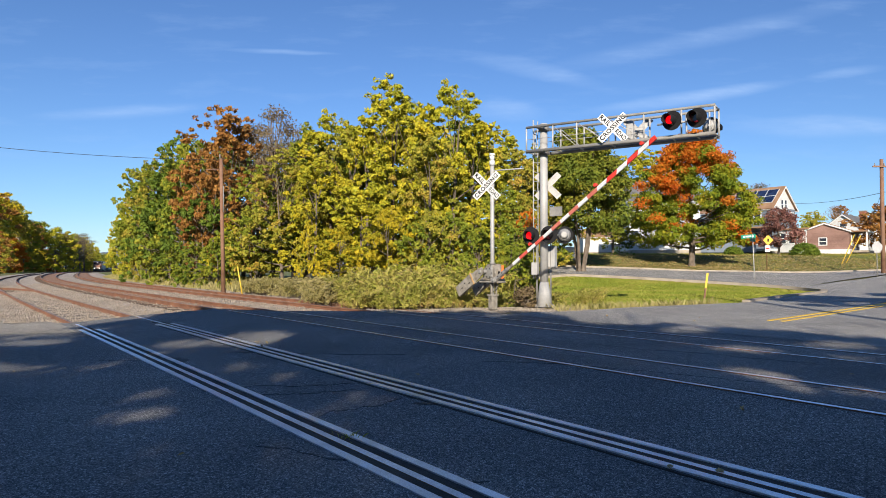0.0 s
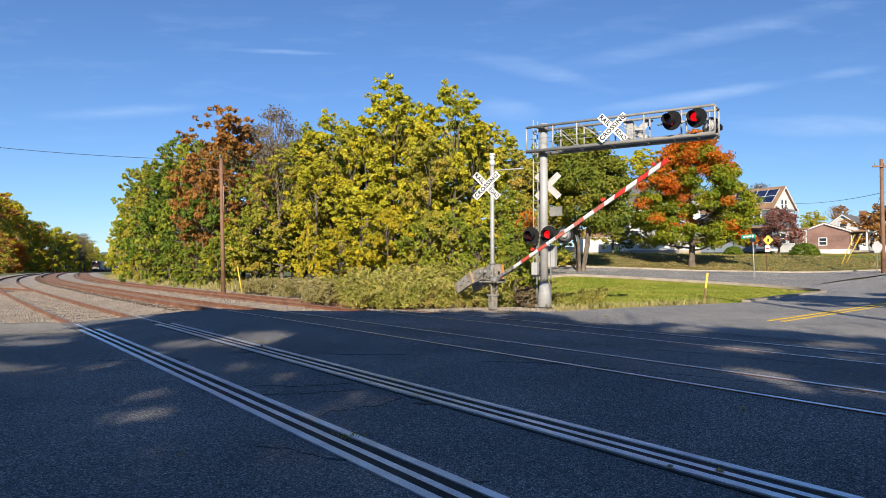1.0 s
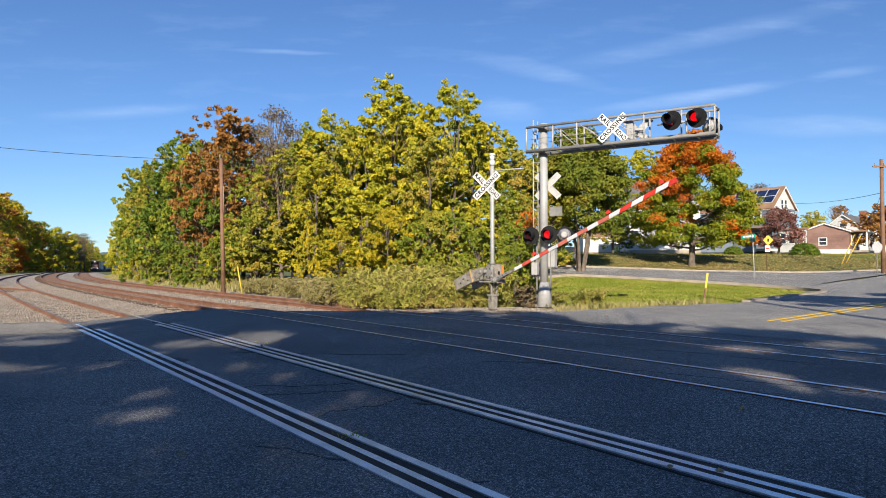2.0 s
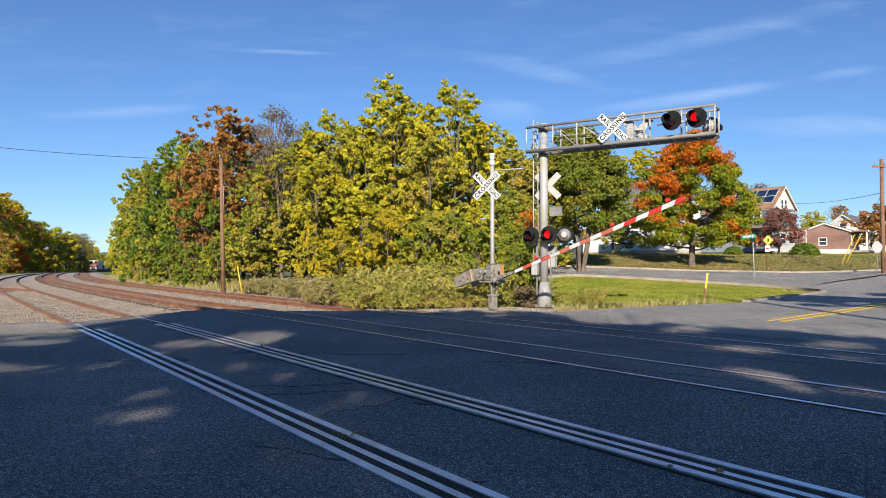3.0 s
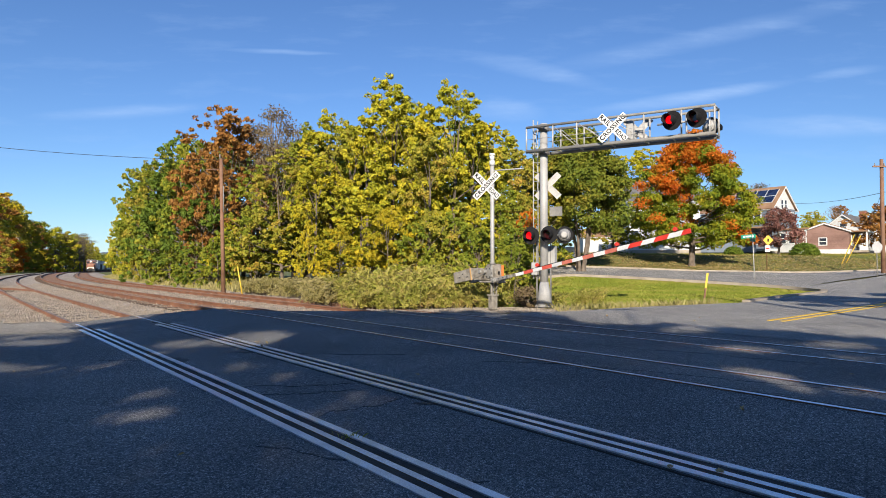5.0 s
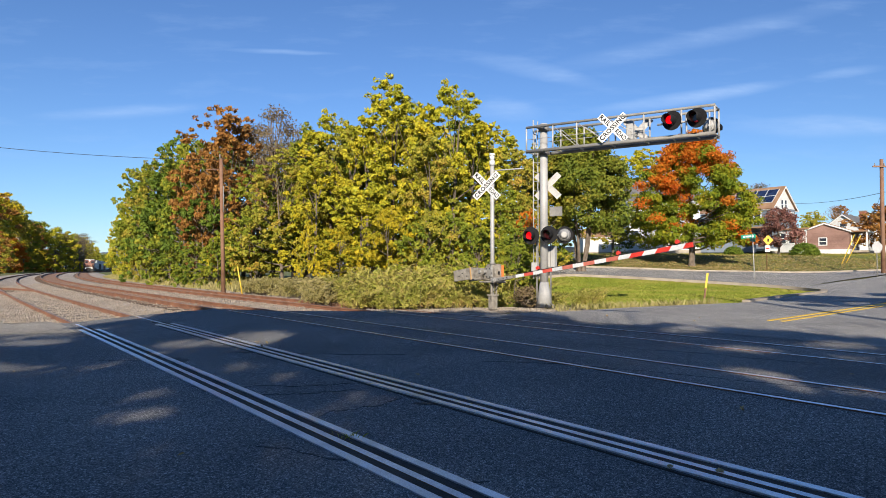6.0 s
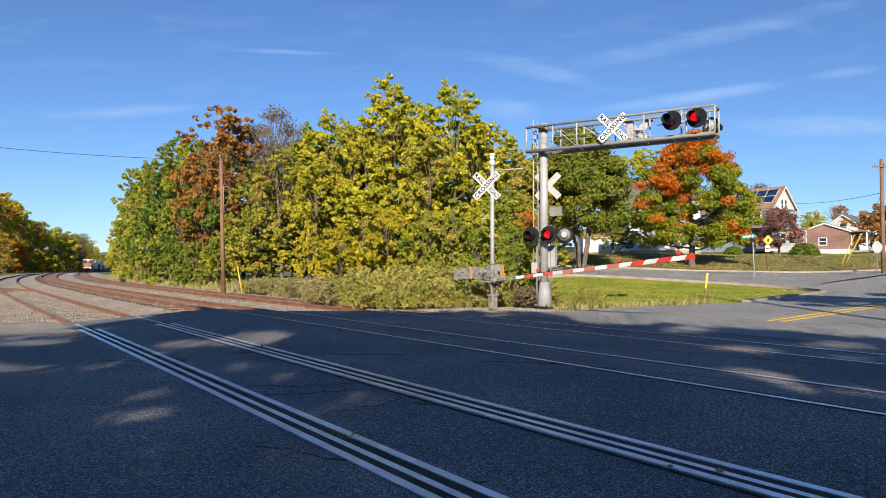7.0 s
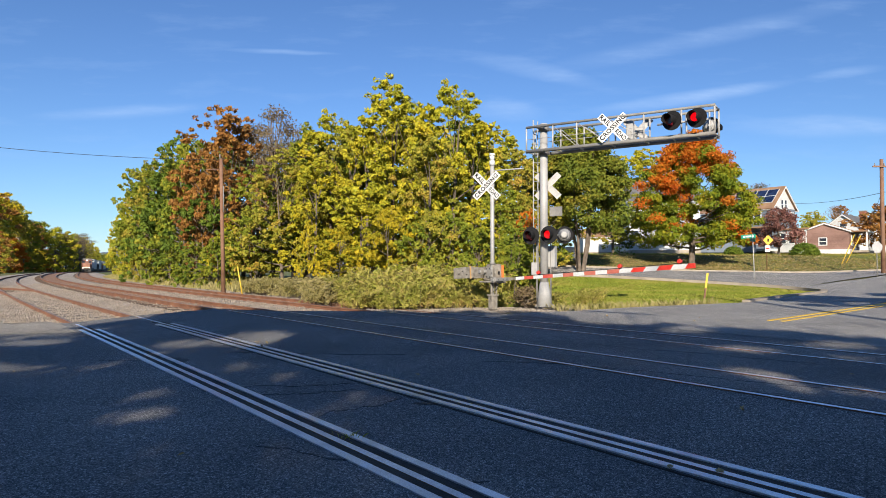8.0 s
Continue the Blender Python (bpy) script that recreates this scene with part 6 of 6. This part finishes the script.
def weeds():
    """Arching weed clumps before the wood: stems with small narrow leaves."""
    rng = np.random.default_rng(17)
    kinds = []
    for kd in range(3):
        w = thing("weed_clump", Matrix.Identity(4), "olive and brown weed clump with arching feathery stems", "weeds", "weeds by the crossing")
        bm = B()
        P, R = [], []
        for i in range(46):
            a, l = rng.random() * 6.28, rng.uniform(0.7, 1.5)
            x0, y0 = rng.normal(0, 0.35, 2)
            out = rng.uniform(0.25, 0.8)
            pts = [Vector((x0 + out * l * math.cos(a) * t * t, y0 + out * l * math.sin(a) * t * t, l * (t - 0.28 * t * t) * 1.1)) for t in (0, 0.35, 0.7, 1.0)]
            for p, q in zip(pts[:-1], pts[1:]):
                rod(bm, p, q, 0.008, 0.005, 3, False)
            for t in np.linspace(0.25, 1, 14):
                P.append((x0 + out * l * math.cos(a) * t * t, y0 + out * l * math.sin(a) * t * t, l * (t - 0.28 * t * t) * 1.1))
                R.append(0.10)
        tagged(part("stalk_tuft", bm, BARK, w), kind="stuff")
        v, f = leaves_np(rng, np.array(P), np.array(R), 2900, 0.084, 0.1, 0.21)
        mesh_np("foliage", v, f, L_WEED, w)
        kinds.append(w)
    spots = []
    for i in range(74):
        px = rng.uniform(560, 935)
        y = rng.uniform(20.6, 27.0) + max(0, (640 - px)) * 0.03
        spots.append((px, y))
    for i in range(26):
        px = rng.uniform(430, 600)
        spots.append((px, np.interp(px, [430, 600], [33.5, 26]) + rng.uniform(0, 5)))
    for i, (px, y) in enumerate(spots):
        x, _ = at(px, y)
        sc = np.interp(y, [20.5, 25], [0.75, 1.2]) * rng.uniform(0.62, 1.2) * np.interp(px, [430, 560, 680, 800], [0.5, 0.58, 0.9, 1.0])
        if 840 < px < 935 and y < 22.5:
            sc *= 0.6
        z = float(land(x, y)[0]) - 0.1
        if i < 3:
            c = kinds[i]
            c.matrix_basis = pose(x, y, z, 0, 0, rng.uniform(0, 360))
        else:
            c = copy_thing(kinds[i % 3], pose(x, y, z, 0, 0, rng.uniform(0, 360)))
        c.scale = (sc * 1.1, sc * 1.1, sc)
        if px < 600 and i >= 3:
            for q in c.children:
                if q.name.startswith("foliage"):
                    q.material_slots[0].link = "OBJECT"
                    q.material_slots[0].material = L_STRAW
            tagged(c, "pale dry weed clump beside the railway")
    for px, y, sc in ((1045, 21.6, 0.5), (1052, 22.4, 0.55), (1030, 21.2, 0.4), (985, 21.8, 0.45)):
        x, _ = at(px, y)
        c = copy_thing(kinds[1], pose(x, y, float(land(x, y)[0]) - 0.08, 0, 0, px))
        c.scale = (sc, sc, sc)
        tagged(c, "small straw-coloured weed tuft on the lawn")


grasses()
weeds()


def stones():
    """Loose ballast along the nearest stretch of the railway."""
    rng = np.random.default_rng(6)
    n = 46000
    s = 15 + 42 * rng.random(n) ** 1.6
    d = rng.uniform(-5.5, 14.0, n)
    e = np.array([edge_s(v) for v in d])
    k = (s > e + 0.05) & ((np.minimum(abs(d - 6.67), abs(d - 10.65)) > 0.95) | (rng.random(n) < 0.25))
    s, d = s[k], d[k]
    x, y, _ = line(s, d)
    z = grade(s) + cant_at(d) - 0.115 + np.where(d < -0.5, 0.08, 0.0)
    gx, gy = rng.uniform(-2.4, 4.6, 5200), rng.uniform(18.5, 21.0, 5200)
    k = inside(gx, gy, [(-2.2, 19.05), (-0.5, 19.1), (1.5, 18.85), (3.6, 18.7), (4.5, 19.5), (4.1, 20.9), (1.5, 20.8), (-2.4, 20.3)])
    x, y, z = np.concatenate([x, gx[k]]), np.concatenate([y, gy[k]]), np.concatenate([z, land(gx[k], gy[k]) - 0.025])
    n = len(x)
    r = 0.013 + 0.02 * rng.random(n)
    base = np.array([(1, 0, 0), (-1, 0, 0), (0, 1, 0), (0, -1, 0), (0, 0, 1), (0, 0, -1)], float)
    v = base[None] * r[:, None, None] * rng.uniform(0.55, 1.3, (n, 6, 1)) + rng.normal(0, 0.25, (n, 6, 3)) * r[:, None, None] + np.stack([x, y, z], 1)[:, None]
    tri = np.array([(0, 2, 4), (2, 1, 4), (1, 3, 4), (3, 0, 4), (2, 0, 5), (1, 2, 5), (3, 1, 5), (0, 3, 5)])
    f = (tri[None] + (np.arange(n) * 6)[:, None, None]).reshape(-1, 3)
    tagged(mesh_np("ballast_stones", v.reshape(-1, 3), f, STONE), "loose crushed ballast stones", "stones", kind="stuff")


stones()

# ---- the train ----
CREAM = mat("cream_paint", (0.60, 0.54, 0.44), (0.70, 0.64, 0.54), 0.5, 1, 30, 0.03)
MAROON = mat("maroon_paint", (0.15, 0.06, 0.04), (0.21, 0.09, 0.06), 0.5, 1, 30, 0.03)
DARKSTEEL = mat("dark_steel", (0.03, 0.03, 0.03), (0.06, 0.055, 0.05), 0.7, 1, 30, 0.1)
CARGREY = mat("freight_grey", (0.50, 0.49, 0.47), (0.64, 0.63, 0.60), 0.6, 0.8, 20, 0.05)
RUSTPAINT = mat("weathered_brown_paint", (0.26, 0.12, 0.075), (0.36, 0.19, 0.12), 0.6, 1, 30, 0.05)
HEADLIGHT = glow("headlight", (1.0, 0.93, 0.8), 2.0)


def bogie(parent, x):
    tk = part("truck", box(B(), (x, 0, 0.55), (3.4, 2.2, 0.35), bevel=0.05), DARKSTEEL, parent)
    for dx in (-1.2, 0, 1.2):
        for sy in (-0.75, 0.75):
            part("wheel", rod(B(), (x + dx, sy - 0.07, 0.5), (x + dx, sy + 0.07, 0.5), 0.5, seg=18), RUST, tk)


def locomotive():
    t = thing("locomotive", Matrix.Identity(4), "cream and maroon diesel freight locomotive with lit headlights", "locomotive")
    part("frame", box(B(), (-10, 0, 1.2), (20, 3.0, 0.45), bevel=0.04), DARKSTEEL, t)
    bm = B()
    prism(bm, [(-0.9, 1.4), (-0.75, 2.4), (-1.3, 3.0), (-2.6, 3.1), (-2.6, 1.4)], -1.0, 1.0)
    part("nose", bm, RUSTPAINT, t, "weathered reddish-brown nose")
    bm = B()
    prism(bm, [(-2.4, 1.4), (-2.4, 3.0), (-2.7, 4.2), (-3.2, 4.45), (-5.2, 4.45), (-5.2, 1.4)], -1.5, 1.5)
    cab = part("cab", bm, MAROON, t)
    part("cab_roof", box(B(), (-4.0, 0, 4.55), (2.9, 3.05, 0.22), bevel=0.06), CARGREY, t, "pale grey cab roof")
    for y in (-0.95, 0.95):
        part("windscreen", box(B(), (-2.5, y, 3.65), (0.06, 0.8, 0.7), pose(0, 0, 0)), GLASS, cab)
    part("hood", box(B(), (-12.2, 0, 2.8), (14, 1.9, 2.9), bevel=0.1), MAROON, t)
    part("radiator", box(B(), (-17.5, 0, 4.2), (4, 2.7, 0.5), bevel=0.06), DARKSTEEL, t)
    part("fuel_tank", box(B(), (-10, 0, 0.75), (5.5, 2.6, 0.75), bevel=0.15), DARKSTEEL, t)
    part("pilot", box(B(), (-0.35, 0, 0.75), (0.3, 2.9, 0.9), bevel=0.05), DARKSTEEL, t)
    part("stripe", box(B(), (-0.82, 0, 1.75), (0.06, 1.9, 0.3), bevel=0.01), CREAM, t)
    for y in (-1.0, 1.0):
        part("ditch_light", rod(B(), (-0.2, y, 1.5), (-0.1, y, 1.5), 0.17, seg=12), HEADLIGHT, t)
    part("headlight", rod(B(), (-2.42, 0, 4.15), (-2.3, 0, 4.15), 0.2, seg=12), HEADLIGHT, t)
    part("coupler", box(B(), (0.1, 0, 0.9), (0.7, 0.3, 0.3), bevel=0.04), DARKSTEEL, t)
    for sy in (-1.4, 1.4):
        part("handrail", rod(B(), (-0.6, sy, 2.4), (-19.5, sy, 2.4), 0.025, seg=6), CARGREY, t)
    bogie(t, -4), bogie(t, -16)
    return t


def freight_car(body, label, h):
    t = thing("freight_car", Matrix.Identity(4), label, "freight car", "freight cars of the train")
    part("body", box(B(), (-8, 0, 1.1 + h / 2), (15.4, 2.9, h), bevel=0.08), body, t)
    for k in range(9):
        for sy in (-1.47, 1.47):
            part("rib", box(B(), (-1 - 1.75 * k, sy, 1.1 + h / 2), (0.12, 0.08, h - 0.2)), body, t)
    part("sill", box(B(), (-8, 0, 1.0), (16, 2.4, 0.3)), DARKSTEEL, t)
    part("roof", box(B(), (-8, 0, 1.15 + h), (15.6, 3.0, 0.12), bevel=0.04), CARGREY, t)
    bogie(t, -2.6), bogie(t, -13.4)
    return t


TRAIN = [(locomotive(), 0.0, 20.0), (freight_car(CARGREY, "pale grey boxcar behind the locomotive", 3.5), 21.0, 16), (freight_car(DARKSTEEL, "dark open freight car in the train", 2.2), 38.0, 16),
         (freight_car(CARGREY, "pale grey boxcar in the train", 3.6), 55.0, 16), (freight_car(MAROON, "maroon freight car in the train", 2.6), 72.0, 16), (freight_car(CARGREY, "pale boxcar at the end of the view", 3.6), 89.0, 16), (freight_car(DARKSTEEL, "dark freight car in the train", 2.4), 106.0, 16)]


def hills():
    """Wooded ridge far beyond the railway, and the belt of trees before it."""
    rng = np.random.default_rng(2)
    n = 60
    bm = B()
    prev = None
    for i in range(n + 1):
        x = -1900 + 2600 * i / n
        h = 44 + 14 * math.sin(i * 0.22 + 0.6) + 5 * math.sin(i * 0.9) + rng.uniform(-2, 2)
        cur = [bm.verts.new(p) for p in ((x, 1650, -6), (x, 1700, h * 0.6), (x, 1800, h), (x, 2100, -6))]
        if prev:
            for j in range(3):
                bm.faces.new((prev[j], cur[j], cur[j + 1], prev[j + 1]))
        prev = cur
    # the haze of distance is painted in as the ridge's blue-grey colour
    tagged(part("backdrop_hills", bm, mat("far_hill", (0.11, 0.15, 0.20), (0.16, 0.20, 0.25), 1.0, 0.02, 0.2, 0.0)), "hazy blue wooded hills on the horizon", "hills", kind="structure")
    for px, y, top in ((168, 430, 450), (180, 420, 455), (190, 440, 452), (200, 430, 450), (176, 470, 447), (186, 500, 449)):
        by_bearing(F2, px, y, top, 1.5, L_GREEN, px * 7, "far green tree beyond the railway curve")


hills()


# ---- what moves ----
SWITCH = [0.4 + 0.6 * k for k in range(14)]


def lens_rows(lit_first, y):
    """The lens shows its lit or its dark face, and turns over at each change."""
    rows, a = [], 0 if lit_first else 180
    rows.append((0.0, a))
    for t in SWITCH:
        if t + 0.1 > 8.0:
            break
        for i in range(4):
            rows.append((t + i / 30, a + 60 * i))
        a += 180
    rows.append((8.0, a))
    return [(t, pose(0, y, 0, 0, 0, v)) for t, v in rows]


def motions():
    arm = [(0.0, 31.9), (0.5, 28.9), (1.0, 26.1), (1.5, 23.8), (2.8, 18.0), (3.5, 15.5), (4.0, 13.7), (4.5, 12.2), (5.8, 8.4), (6.5, 6.8), (7.0, 5.6), (7.5, 4.6), (8.0, 3.8)]
    walk(GATE_ARM, [(t, PIVOT @ pose(0, 0, 0, 0, -a, 0)) for t, a in arm])
    walk(COUNTER_ARM, [(t, SHAFT @ pose(0, 0, 0, 0, -a, 0)) for t, a in arm])
    for t, back, length in TRAIN:
        rows = []
        for k in range(17):
            tm = k * 0.5
            sf = 250 + 8.4 * (8 - tm) + back
            x0, y0, _ = line(sf, 10.65)
            x1, y1, _ = line(sf + length, 10.65)
            rows.append((tm, pose(float(x0), float(y0), float(grade(sf + length / 2)) - 0.03, 0, 0, math.degrees(math.atan2(y0 - y1, x0 - x1)))))
        walk(t, rows)
    for ln in LEFT_LENSES:
        walk(ln, lens_rows(True, -0.125))
    for ln in RIGHT_LENSES:
        walk(ln, lens_rows(False, -0.125))


motions()
